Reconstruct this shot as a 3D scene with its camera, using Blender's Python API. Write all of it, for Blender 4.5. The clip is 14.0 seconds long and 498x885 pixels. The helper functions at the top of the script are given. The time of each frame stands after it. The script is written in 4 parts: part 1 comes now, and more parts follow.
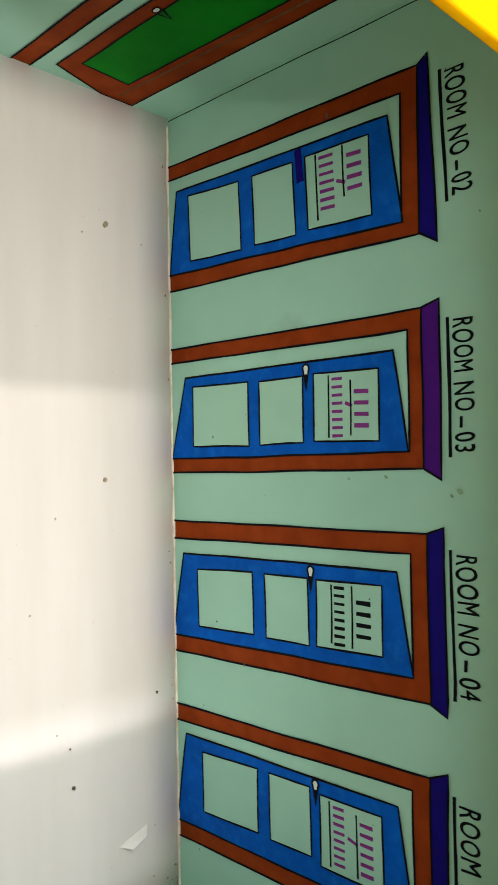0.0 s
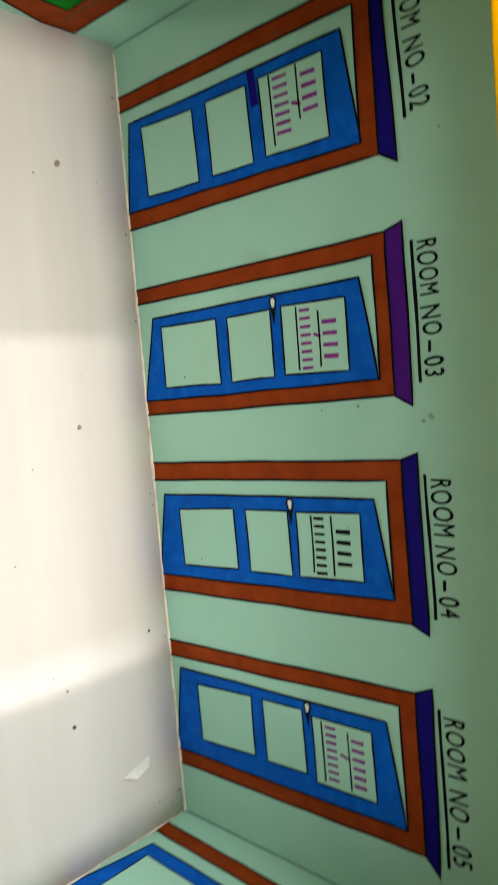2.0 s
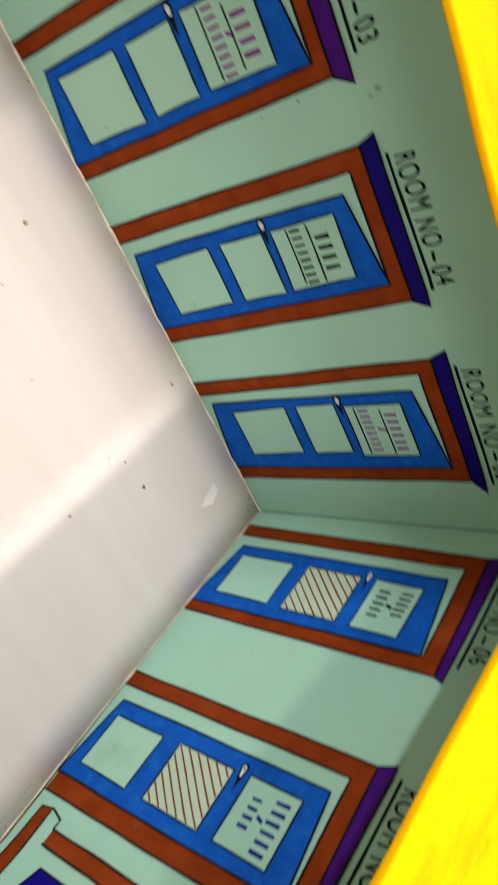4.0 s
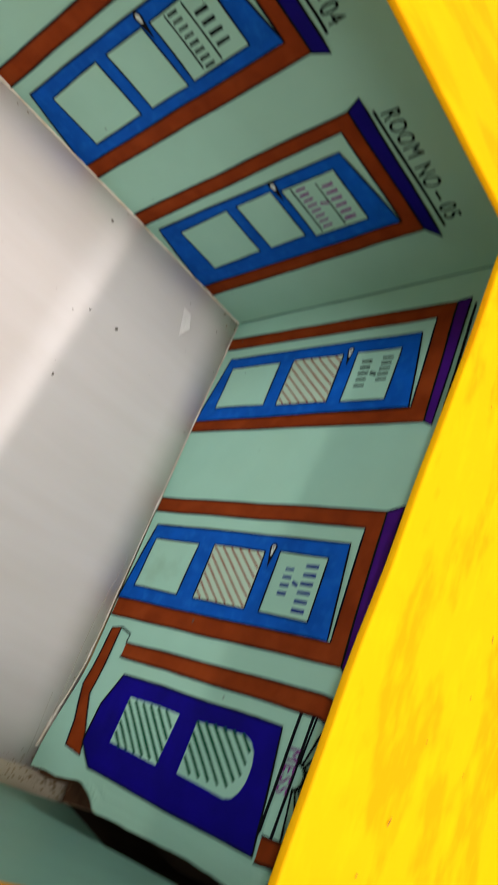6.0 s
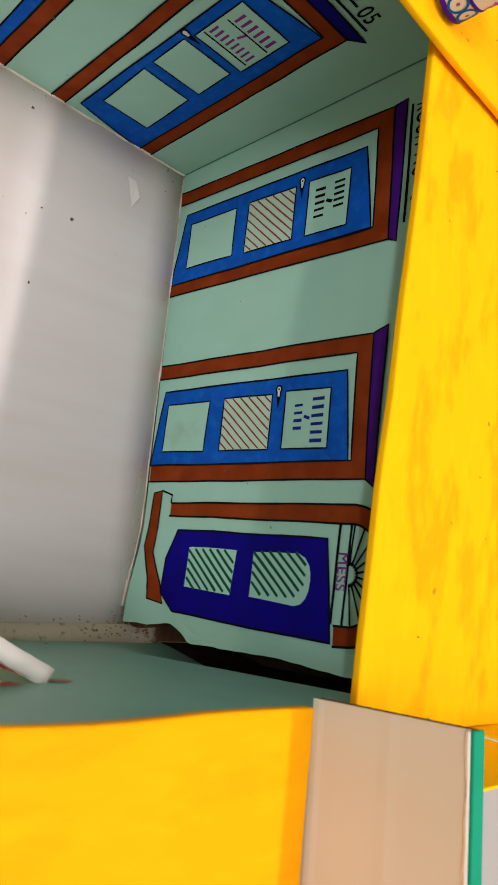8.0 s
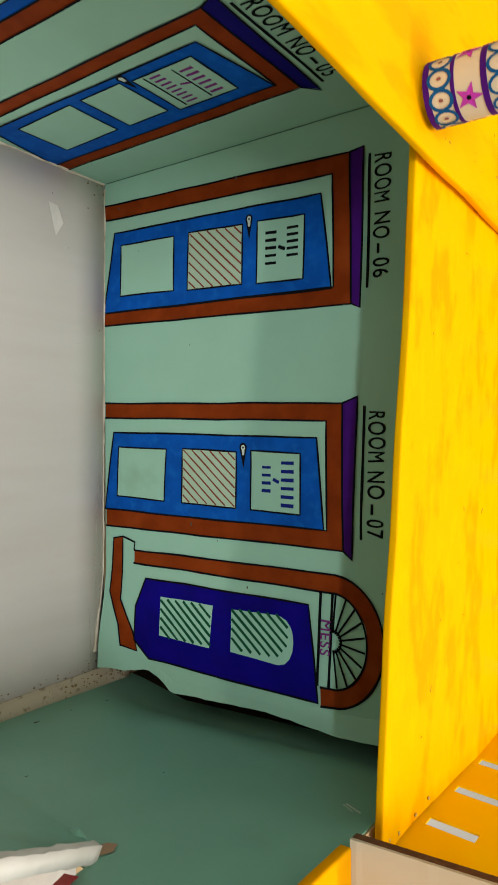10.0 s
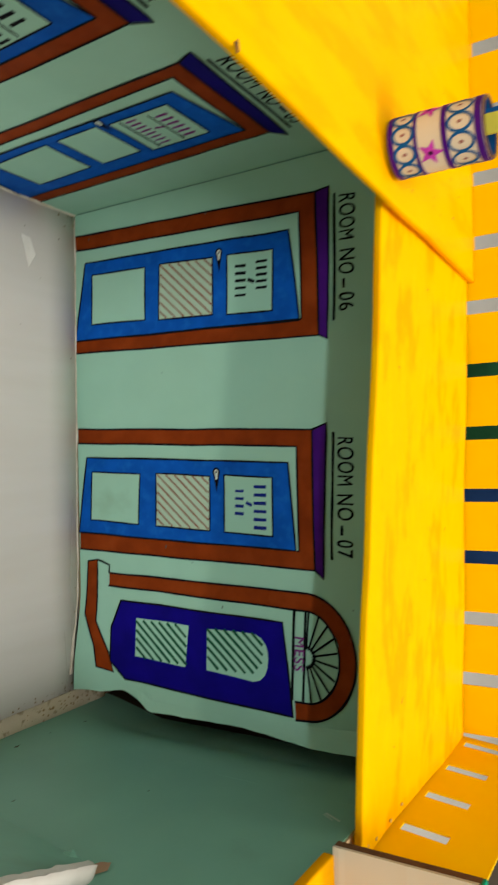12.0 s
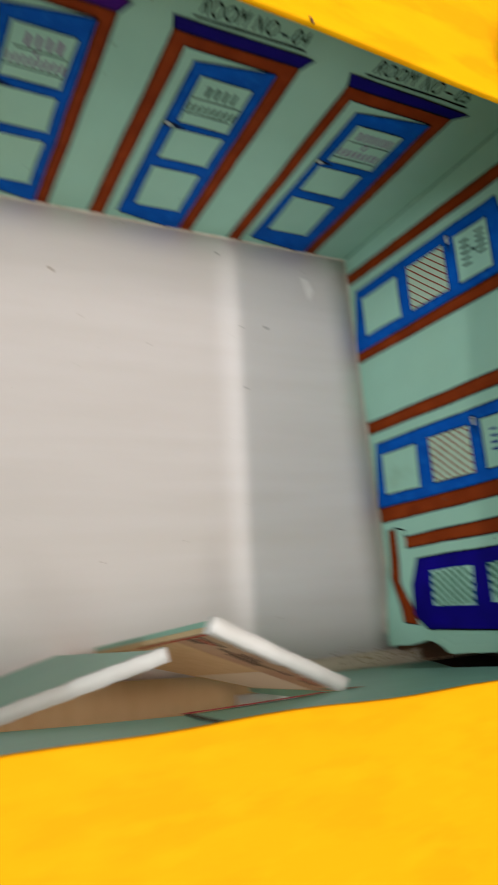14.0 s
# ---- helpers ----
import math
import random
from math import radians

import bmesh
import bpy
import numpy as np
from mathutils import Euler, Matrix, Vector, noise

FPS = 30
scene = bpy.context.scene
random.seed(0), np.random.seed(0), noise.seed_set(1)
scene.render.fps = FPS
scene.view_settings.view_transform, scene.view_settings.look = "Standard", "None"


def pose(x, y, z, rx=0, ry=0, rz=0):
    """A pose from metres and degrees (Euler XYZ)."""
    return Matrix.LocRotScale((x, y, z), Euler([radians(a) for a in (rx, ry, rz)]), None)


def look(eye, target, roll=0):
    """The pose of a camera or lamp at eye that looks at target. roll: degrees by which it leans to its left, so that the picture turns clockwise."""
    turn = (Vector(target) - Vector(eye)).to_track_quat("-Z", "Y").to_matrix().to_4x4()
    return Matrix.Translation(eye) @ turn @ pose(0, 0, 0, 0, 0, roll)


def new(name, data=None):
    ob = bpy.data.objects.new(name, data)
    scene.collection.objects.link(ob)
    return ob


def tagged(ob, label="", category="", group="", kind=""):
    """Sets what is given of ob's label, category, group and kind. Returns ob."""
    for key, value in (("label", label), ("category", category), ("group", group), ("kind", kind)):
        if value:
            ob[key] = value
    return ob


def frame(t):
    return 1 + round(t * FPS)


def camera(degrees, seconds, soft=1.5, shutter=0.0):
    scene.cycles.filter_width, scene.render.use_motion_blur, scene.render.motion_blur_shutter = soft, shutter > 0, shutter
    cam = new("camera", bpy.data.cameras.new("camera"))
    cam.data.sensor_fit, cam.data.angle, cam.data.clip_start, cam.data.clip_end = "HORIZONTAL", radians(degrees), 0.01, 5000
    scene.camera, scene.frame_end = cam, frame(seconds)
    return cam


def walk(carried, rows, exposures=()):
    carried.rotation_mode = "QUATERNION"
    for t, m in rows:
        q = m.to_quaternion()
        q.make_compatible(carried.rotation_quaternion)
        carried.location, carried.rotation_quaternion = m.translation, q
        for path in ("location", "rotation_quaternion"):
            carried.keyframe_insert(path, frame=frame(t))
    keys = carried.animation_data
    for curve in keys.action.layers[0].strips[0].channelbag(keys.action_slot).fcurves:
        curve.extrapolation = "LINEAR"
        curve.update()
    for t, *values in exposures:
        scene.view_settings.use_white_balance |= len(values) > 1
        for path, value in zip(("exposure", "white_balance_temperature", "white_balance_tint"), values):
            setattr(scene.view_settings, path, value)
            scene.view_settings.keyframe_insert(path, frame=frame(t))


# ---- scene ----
cam = camera(37.21, 14.0, soft=1.15, shutter=0.7)
PATH = [
    (0, (-0.4160, -0.4555, 0.5399), (-0.4170, -0.3111, 0.4015), 88.69),
    (0.5, (-0.4145, -0.4595, 0.5375), (-0.4165, -0.3158, 0.3983), 87.78),
    (1, (-0.4123, -0.4604, 0.5384), (-0.4144, -0.3153, 0.4008), 88.58),
    (1.5, (-0.4122, -0.4574, 0.5399), (-0.4122, -0.3105, 0.4043), 89.05),
    (2, (-0.4174, -0.4477, 0.5456), (-0.4006, -0.3017, 0.4099), 89.64),
    (2.5, (-0.4322, -0.4525, 0.5432), (-0.4000, -0.3070, 0.4099), 89.65),
    (3, (-0.4362, -0.4565, 0.5656), (-0.3750, -0.3152, 0.4380), 88.09),
    (3.5, (-0.4576, -0.4584, 0.5519), (-0.3803, -0.3290, 0.4205), 91.34),
    (4, (-0.4559, -0.4509, 0.5455), (-0.3628, -0.3332, 0.4133), 90.54),
    (4.2, (-0.4507, -0.4502, 0.5529), (-0.3503, -0.3356, 0.4233), 90.56),
    (6.3, (-0.4177, -0.4703, 0.5853), (-0.2942, -0.3990, 0.4451), 86.52),
    (6.5, (-0.4142, -0.4750, 0.5816), (-0.2876, -0.4118, 0.4402), 86.84),
    (7, (-0.4211, -0.4816, 0.5812), (-0.2907, -0.4156, 0.4446), 83.58),
    (7.5, (-0.4493, -0.4797, 0.5851), (-0.3083, -0.4294, 0.4525), 86.95),
    (8, (-0.4790, -0.4562, 0.6088), (-0.3388, -0.4166, 0.4718), 84.00),
    (8.5, (-0.4969, -0.3887, 0.5764), (-0.3452, -0.3745, 0.4468), 89.95),
    (8.7, (-0.5017, -0.3698, 0.5769), (-0.3477, -0.3580, 0.4498), 88.18),
    (10.8, (-0.5685, -0.2605, 0.5345), (-0.3981, -0.2618, 0.4297), 89.04),
    (11, (-0.5705, -0.2628, 0.5322), (-0.3992, -0.2615, 0.4290), 87.65),
    (11.5, (-0.5693, -0.2647, 0.5330), (-0.3973, -0.2636, 0.4309), 88.23),
    (12, (-0.5783, -0.2660, 0.5529), (-0.4064, -0.2607, 0.4509), 87.61),
    (12.5, (-0.5647, -0.2791, 0.6143), (-0.4120, -0.2637, 0.4861), 80.00),
    (13, (-0.5542, -0.3020, 0.6511), (-0.4113, -0.2759, 0.5136), 78.26),
    (13.5, (-0.5561, -0.3807, 0.6676), (-0.4271, -0.3541, 0.5171), 77.58),
    (14, (-0.5618, -0.4748, 0.7072), (-0.4683, -0.4229, 0.5382), 59.28),
]
EXPOSURE = [(0.0, 0.10, 6550, 12), (2.0, 0.20, 6600, 12), (3.0, 0.21, 6880, 19), (4.0, 0.11, 6780, 21), (6.5, -0.33, 6520, 20), (8.0, -0.43, 6580, 23), (8.5, -0.42, 6620, 20),
            (11.0, -0.42, 6840, 12), (12.0, -0.41, 6800, 12), (12.5, -0.72, 6880, 16), (13.0, -0.66, 6660, 17), (13.5, -0.53, 6520, 15), (14.0, -0.55, 6380, 17)]
walk(cam, [(t, look(eye, target, roll)) for t, eye, target, roll in PATH], EXPOSURE)

# ---- light: a pale room, three ceiling tubes high over the model, an added front fill ----
world = bpy.data.worlds.new("room_light")
scene.world = world
world.use_nodes = True
world.node_tree.nodes["Background"].inputs[0].default_value = (0.99, 0.99, 0.86, 1)
world.node_tree.nodes["Background"].inputs[1].default_value = 0.86


def lamp(name, eye, target, size, watts, colour):
    data = bpy.data.lights.new(name, "AREA")
    data.shape, data.size, data.size_y, data.energy, data.color = "RECTANGLE", size[0], size[1], watts, colour
    ob = new(name, data)
    ob.matrix_world = look(eye, target)
    return tagged(ob, "unseen lamp above the model", "lamp", kind="structure")


WARM = (1.0, 0.95, 0.88)
lamp("lamp_left", (-1.69, -0.66, 3.1), (-0.35, -0.66, 0), (1.5, 0.10), 43, WARM)
lamp("lamp_right", (0.36, -0.70, 3.1), (-0.35, -0.70, 0), (1.5, 0.10), 60, WARM)
lamp("lamp_far_left", (-4.0, -0.6, 3.4), (-0.1, -0.6, 0.2), (1.5, 0.12), 104, (0.83, 0.96, 1.0))
# soft front fill, added to brighten the back wall and the floor near it
lamp("fill_front", (-0.5, -2.4, 2.9), (-0.35, -0.1, 0.1), (1.6, 1.2), 26, (1.0, 0.98, 0.95))

D = 0.1  # plan numbers below are in decimetres


# ---- materials ----
def material(name, colour, rough=0.7, second=None, scale=60.0, stretch=(1, 1, 1), mix=0.5, third=None,
             scale_3=12.0, mix_3=0.4, bump=0.1, bump_scale=400.0, sheen=0.035, contrast=(0.35, 0.65), stain=None):
    m = bpy.data.materials.new(name)
    m.use_nodes = True
    nt = m.node_tree
    bsdf = nt.nodes["Principled BSDF"]
    bsdf.inputs["Roughness"].default_value = rough
    bsdf.inputs["Specular IOR Level"].default_value = sheen
    geo = nt.nodes.new("ShaderNodeNewGeometry")
    mp = nt.nodes.new("ShaderNodeMapping")
    mp.inputs["Scale"].default_value = stretch
    nt.links.new(geo.outputs["Position"], mp.inputs["Vector"])

    def layer(base, col, sc, amount, lo, hi, detail=4.0):
        n = nt.nodes.new("ShaderNodeTexNoise")
        n.inputs["Scale"].default_value = sc
        n.inputs["Detail"].default_value = detail
        nt.links.new(mp.outputs["Vector"], n.inputs["Vector"])
        r = nt.nodes.new("ShaderNodeMapRange")
        r.inputs["From Min"].default_value, r.inputs["From Max"].default_value = lo, hi
        r.inputs["To Max"].default_value = amount
        nt.links.new(n.outputs["Fac"], r.inputs["Value"])
        mx = nt.nodes.new("ShaderNodeMix")
        mx.data_type = "RGBA"
        nt.links.new(r.outputs["Result"], mx.inputs[0])
        if base is None:
            mx.inputs[6].default_value = (*colour, 1)
        else:
            nt.links.new(base, mx.inputs[6])
        mx.inputs[7].default_value = (*col, 1)
        return mx.outputs[2]

    out = layer(None, second or tuple(c * 0.85 for c in colour), scale, mix, *contrast)
    if third:
        out = layer(out, third, scale_3, mix_3, 0.5, 0.72)
    if stain:
        out = layer(out, stain, 11.0, 0.55, 0.66, 0.80, 6.0)
    nt.links.new(out, bsdf.inputs["Base Color"])
    if bump:
        n = nt.nodes.new("ShaderNodeTexNoise")
        n.inputs["Scale"].default_value, n.inputs["Detail"].default_value = bump_scale, 5
        nt.links.new(mp.outputs["Vector"], n.inputs["Vector"])
        b = nt.nodes.new("ShaderNodeBump")
        b.inputs["Strength"].default_value, b.inputs["Distance"].default_value = bump, 0.002
        nt.links.new(n.outputs["Fac"], b.inputs["Height"])
        nt.links.new(b.outputs["Normal"], bsdf.inputs["Normal"])
    return m


TEAL = material("teal_paper", (0.345, 0.60, 0.48), 0.6, (0.315, 0.56, 0.445), 25, third=(0.375, 0.585, 0.425), scale_3=6, bump=0.14, bump_scale=16, stain=(0.22, 0.34, 0.22))
# darker copy of the teal paper: the front wall's shade is in its colour
TEAL_SHADED = material("teal_paper_shaded", (0.19, 0.44, 0.335), 0.42, (0.165, 0.385, 0.295), 20, third=(0.235, 0.44, 0.31), scale_3=7, bump=0.06, bump_scale=80, sheen=0.5, stain=(0.15, 0.27, 0.19))
BROWN = material("brown_marker", (0.26, 0.040, 0.006), 0.5, (0.18, 0.025, 0.004), 45, (1, 1, 1), 0.7, (0.34, 0.062, 0.012), 30, 0.5, 0.03)
BLUE = material("blue_marker", (0.001, 0.10, 0.50), 0.5, (0.001, 0.07, 0.36), 40, (1, 1, 1), 0.8, (0.008, 0.16, 0.58), 95, 0.45, 0.03)
NAVY = material("navy_marker", (0.010, 0.005, 0.17), 0.45, (0.007, 0.004, 0.11), 50, bump=0.03)
PURPLE = material("purple_marker", (0.068, 0.009, 0.19), 0.45, (0.045, 0.006, 0.13), 50, bump=0.03)
INDIGO = material("indigo_marker", (0.007, 0.003, 0.23), 0.45, (0.005, 0.003, 0.14), 30, mix=0.8, bump=0.03)
INK = material("black_ink", (0.006, 0.007, 0.009), 0.5, bump=0)
INK_GREEN = material("green_ink", (0.008, 0.085, 0.04), 0.5, bump=0)
INK_RED = material("red_ink", (0.36, 0.05, 0.03), 0.5, bump=0)
INK_PURPLE = material("purple_ink", (0.22, 0.04, 0.22), 0.5, bump=0)
INK_BLUE = material("blue_ink", (0.01, 0.02, 0.2), 0.5, bump=0)
GREEN = material("green_marker", (0.003, 0.20, 0.010), 0.5, (0.002, 0.14, 0.007), 22, mix=0.8, third=(0.01, 0.22, 0.02), scale_3=30, bump=0.03)
PALE = material("pale_ink", (0.62, 0.7, 0.64), 0.6, bump=0)
FLOOR = material("white_board", (0.675, 0.64, 0.615), 0.55, (0.635, 0.595, 0.56), 45, (0.12, 1, 1), 0.6, (0.58, 0.53, 0.46), 9, 0.35, 0.05, 90, stain=(0.46, 0.40, 0.32))
DIRT = material("dirty_glue", (0.58, 0.50, 0.38), 0.8, (0.24, 0.18, 0.11), 120, mix=0.7, third=(0.36, 0.29, 0.19), scale_3=25, contrast=(0.57, 0.66), bump=0.4, bump_scale=150)
SPECK = material("dark_speck", (0.10, 0.08, 0.06), 0.8, bump=0)
SPECK_BROWN = material("brown_speck", (0.30, 0.25, 0.17), 0.8, bump=0)

def yellow(name, main, patch, light, stretch, mix=0.75):
    return material(name, main, 0.5, patch, 34, stretch, mix, light, 95, 0.6, 0.2, 110, 0.02, (0.49, 0.59))


YELLOW = yellow("yellow_paint", (0.86, 0.43, 0.001), (0.84, 0.315, 0.001), (0.88, 0.48, 0.001), (1, 0.42, 1))
YELLOW_X = yellow("yellow_paint_across", (0.86, 0.425, 0.001), (0.84, 0.32, 0.001), (0.88, 0.46, 0.001), (0.28, 1, 1), 0.55)
YELLOW_WARM = yellow("warm_yellow_paint", (0.86, 0.36, 0.001), (0.84, 0.305, 0.001), (0.87, 0.395, 0.002), (0.3, 1, 1), 0.45)
YELLOW_CARD = material("yellow_card", (0.86, 0.52, 0.002), 0.5, (0.85, 0.47, 0.002), 30, bump=0.05, bump_scale=60, sheen=0.04)
TAN = material("raw_cardboard", (0.60, 0.44, 0.25), 0.8, (0.53, 0.37, 0.20), 90, (1, 0.2, 1), 0.6, bump=0.15, bump_scale=300)
CREAM = material("cream_board", (0.58, 0.525, 0.41), 0.6, (0.55, 0.465, 0.33), 8, (1, 1, 0.4), 0.8, bump=0.05, bump_scale=90)
EDGE = material("corrugated_edge", (0.16, 0.08, 0.04), 0.9, (0.08, 0.035, 0.02), 150, bump=0.5, bump_scale=500)
TAPE = material("white_tape", (0.72, 0.70, 0.66), 0.5, (0.6, 0.57, 0.52), 40, bump=0.2, bump_scale=120)
# dark brown stands for the shade in the pocket behind the loose paper
KRAFT_SHADED = material("shaded_kraft", (0.05, 0.032, 0.02), 0.9, (0.03, 0.02, 0.012), 60, bump=0.1)
PRINT = material("printed_cardboard", (0.40, 0.25, 0.17), 0.8, (0.48, 0.34, 0.20), 30, (1, 1, 0.3), 0.8, bump=0.15, bump_scale=300)
HATCH = material("tan_marker", (0.43, 0.58, 0.45), 0.6, (0.40, 0.55, 0.42), 40, bump=0.03)
DOT = material("brown_pink_ink", (0.28, 0.10, 0.09), 0.5, bump=0)
DIRT_FINE = material("fine_dirt", (0.22, 0.17, 0.12), 0.8, bump=0)
INK_BROWN = material("brown_ink", (0.26, 0.065, 0.04), 0.5, bump=0)
GREEN_EDGE = material("green_paper", (0.0, 0.27, 0.15), 0.5, (0.0, 0.22, 0.12), 50, bump=0.05)
WHITE_TORN = material("torn_paper", (0.75, 0.72, 0.68), 0.9, bump=0.3)
PINK = material("magenta_ink", (0.50, 0.05, 0.42), 0.5, bump=0)
TUBE_PAPER = material("tube_paper", (0.66, 0.58, 0.45), 0.55, (0.62, 0.52, 0.38), 30, bump=0.05)
TEAL_INK = material("teal_ink", (0.008, 0.09, 0.27), 0.5, bump=0)
ROOM = material("room_plaster", (0.55, 0.53, 0.49), 0.8, (0.5, 0.47, 0.43), 1.5, bump=0)
TILE = material("pale_floor", (0.46, 0.44, 0.41), 0.4, (0.41, 0.39, 0.36), 3, bump=0)
CLOTH_GREEN = material("green_cloth", (0.01, 0.05, 0.02), 0.9, bump=0)
CLOTH_BLUE = material("blue_cloth", (0.01, 0.03, 0.09), 0.9, bump=0)


# ---- builders ----
def part(name, bm, mat, parent=None, label=""):
    me = bpy.data.meshes.new(name)
    bm.to_mesh(me)
    bm.free()
    for m in mat if isinstance(mat, (list, tuple)) else [mat]:
        me.materials.append(m)
    ob = new(name, me)
    if parent:
        ob.parent = parent
    return tagged(ob, label) if label else ob


def thing(name, label, category, group="", kind=""):
    return tagged(new(name), label, category, group, kind)


def box(lo, hi, cuts=0):
    """A closed box between two corners in decimetres."""
    bm = bmesh.new()
    bmesh.ops.create_cube(bm, size=1)
    for v in bm.verts:
        v.co = Vector([D * (a + (b - a) * (c + 0.5)) for a, b, c in zip(lo, hi, v.co)])
    return bm


def soften(ob, width=0.0006, segments=2):
    b = ob.modifiers.new("bevel", "BEVEL")
    b.width, b.segments, b.limit_method = width, segments, "ANGLE"
    return ob


def slab(corners, thick, step=0.25, wave=0.012):
    """A board from four corners (dm, counter-clockwise from above), its top gently uneven and its rim a little wavy."""
    a, b, c, d = [Vector(p) for p in corners]
    nu = max(2, int((b - a).length / step))
    nv = max(2, int((d - a).length / step))
    bm = bmesh.new()
    grid = []
    for j in range(nv + 1):
        row = []
        for i in range(nu + 1):
            u, v = i / nu, j / nv
            p = (a * (1 - u) + b * u) * (1 - v) + (d * (1 - u) + c * u) * v
            n = noise.noise_vector(p * 1.3) * wave
            row.append(p + Vector((n.x, n.y, n.z * 0.8)))
        grid.append(row)
    top = [[bm.verts.new(p * D) for p in row] for row in grid]
    low = [[bm.verts.new((p - Vector((0, 0, thick))) * D) for p in row] for row in grid]
    for j in range(nv):
        for i in range(nu):
            bm.faces.new((top[j][i], top[j][i + 1], top[j + 1][i + 1], top[j + 1][i]))
            bm.faces.new((low[j][i], low[j + 1][i], low[j + 1][i + 1], low[j][i + 1]))
    rim = [(0, i) for i in range(nu)] + [(j, nu) for j in range(nv)] + [(nv, nu - i) for i in range(nu)] + [(nv - j, 0) for j in range(nv)]
    for k, (j, i) in enumerate(rim):
        j2, i2 = rim[(k + 1) % len(rim)]
        bm.faces.new((top[j][i], low[j][i], low[j2][i2], top[j2][i2]))
    bmesh.ops.recalc_face_normals(bm, faces=bm.faces)
    for f in bm.faces:
        f.smooth = True
    return bm


# Wall planes: u along the wall, v up, off towards the room (all dm).
LEFT = -7.28


def curl(u, v):
    """How far the loose end of the paper on the right wall stands off."""
    s = min(1.0, max(0.0, (-u - 4.93) / 0.2))
    r = min(1.0, max(0.0, (-u - 3.9) / 1.0))
    flare = 0.13 * r * r * (3 - 2 * r) * max(0.0, 1 - v / 0.8) ** 1.5
    return s * s * (3 - 2 * s) * (0.06 + 0.05 * math.sin(2.1 * v + 0.6)) + flare


def on_back(u, v, off):
    return Vector((u, -off, v)) * D


def on_right(u, v, off):
    return Vector((-off - curl(u, v), u, v)) * D


def on_left(u, v, off):
    return Vector((LEFT + off, u, v)) * D


def wobble(points, amp=0.008, closed=True, step=0.12):
    """The same outline as a hand draws it."""
    out = []
    n = len(points)
    for i in range(n if closed else n - 1):
        a, b = Vector(points[i]), Vector(points[(i + 1) % n])
        k = max(1, int((b - a).length / step))
        for j in range(k):
            p = a + (b - a) * j / k
            s = noise.noise_vector(Vector((p.x * 2.3 + 7.1, p.y * 2.3, 3.7)))
            out.append(p + Vector((s.x, s.y)) * amp)
    if not closed:
        out.append(Vector(points[-1]))
    return out


def fill(name, points, on, off, mat, parent, label=""):
    bm = bmesh.new()
    f = bm.faces.new([bm.verts.new((p[0], p[1], 0)) for p in wobble(points)])
    f.normal_update()
    bmesh.ops.triangulate(bm, faces=[f])
    if on is on_right:
        bmesh.ops.subdivide_edges(bm, edges=[e for e in bm.edges if e.calc_length() > 0.15], cuts=3, use_grid_fill=True)
    for v in bm.verts:
        v.co = on(v.co.x, v.co.y, off)
    return part(name, bm, mat, parent, label)


def ribbon(bm, points, width, on, off, closed=False, amp=0.008):
    pts = wobble(points, amp, closed)
    n = len(pts)
    sides = []
    for i, p in enumerate(pts):
        a = pts[(i - 1) % n] if closed or i else p
        b = pts[(i + 1) % n] if closed or i < n - 1 else p
        d = (b - a).normalized() if (b - a).length > 1e-6 else Vector((1, 0))
        w = width * (0.5 + 0.14 * noise.noise(Vector((p.x * 6, p.y * 6, 1.3))))
        q = Vector((-d.y, d.x)) * w
        sides.append((bm.verts.new(on(*(p + q), off)), bm.verts.new(on(*(p - q), off))))
    for i in range(n if closed else n - 1):
        (a, b), (c, d) = sides[i], sides[(i + 1) % n]
        bm.faces.new((a, b, d, c))


def disc(cx, cy, rx, ry, n=20, start=0.0, sweep=2 * math.pi):
    return [(cx + rx * math.cos(start + sweep * i / n), cy + ry * math.sin(start + sweep * i / n)) for i in range(n if sweep > 6.2 else n + 1)]


def lettering(name, words, a, b, height, on, off, mat, parent):
    """Hand lettering from a to b along the wall, its cap height in dm; words: text and its share of the line."""
    bm = bmesh.new()
    a, b = Vector(a), Vector(b)
    along = b - a
    up = Vector((-along.y, along.x)).normalized() * height
    if up.y < 0:
        up = -up
    for text, f0, f1 in words:
        cu = bpy.data.curves.new(name, "FONT")
        cu.body, cu.size, cu.space_character = text, 1.0, 1.12
        cu.bevel_depth, cu.bevel_resolution = 0.010, 0
        ob = new(name, cu)
        bpy.context.view_layer.update()
        me = bpy.data.meshes.new_from_object(ob.evaluated_get(bpy.context.evaluated_depsgraph_get()))
        bpy.data.objects.remove(ob)
        xs, ys = [v.co.x for v in me.vertices], [v.co.y for v in me.vertices]
        x0, x1 = min(xs), max(xs)
        y0, y1 = (-0.02, 0.72) if text == "-" else (min(ys), max(ys))
        for v in me.vertices:
            p = a + along * (f0 + (f1 - f0) * (v.co.x - x0) / (x1 - x0)) + up * ((v.co.y - y0) / (y1 - y0))
            w = noise.noise_vector(Vector((p.x * 5, p.y * 5, 9))) * 0.014
            v.co = on(p.x + w.x, p.y + w.y, off + 0.08 * v.co.z)
        bm.from_mesh(me)
        bpy.data.meshes.remove(me)
    return part(name, bm, mat, parent)


# ---- drawn doors ----
INKW = 0.0175


def lerp(a, b, t):
    return (a[0] + (b[0] - a[0]) * t, a[1] + (b[1] - a[1]) * t)


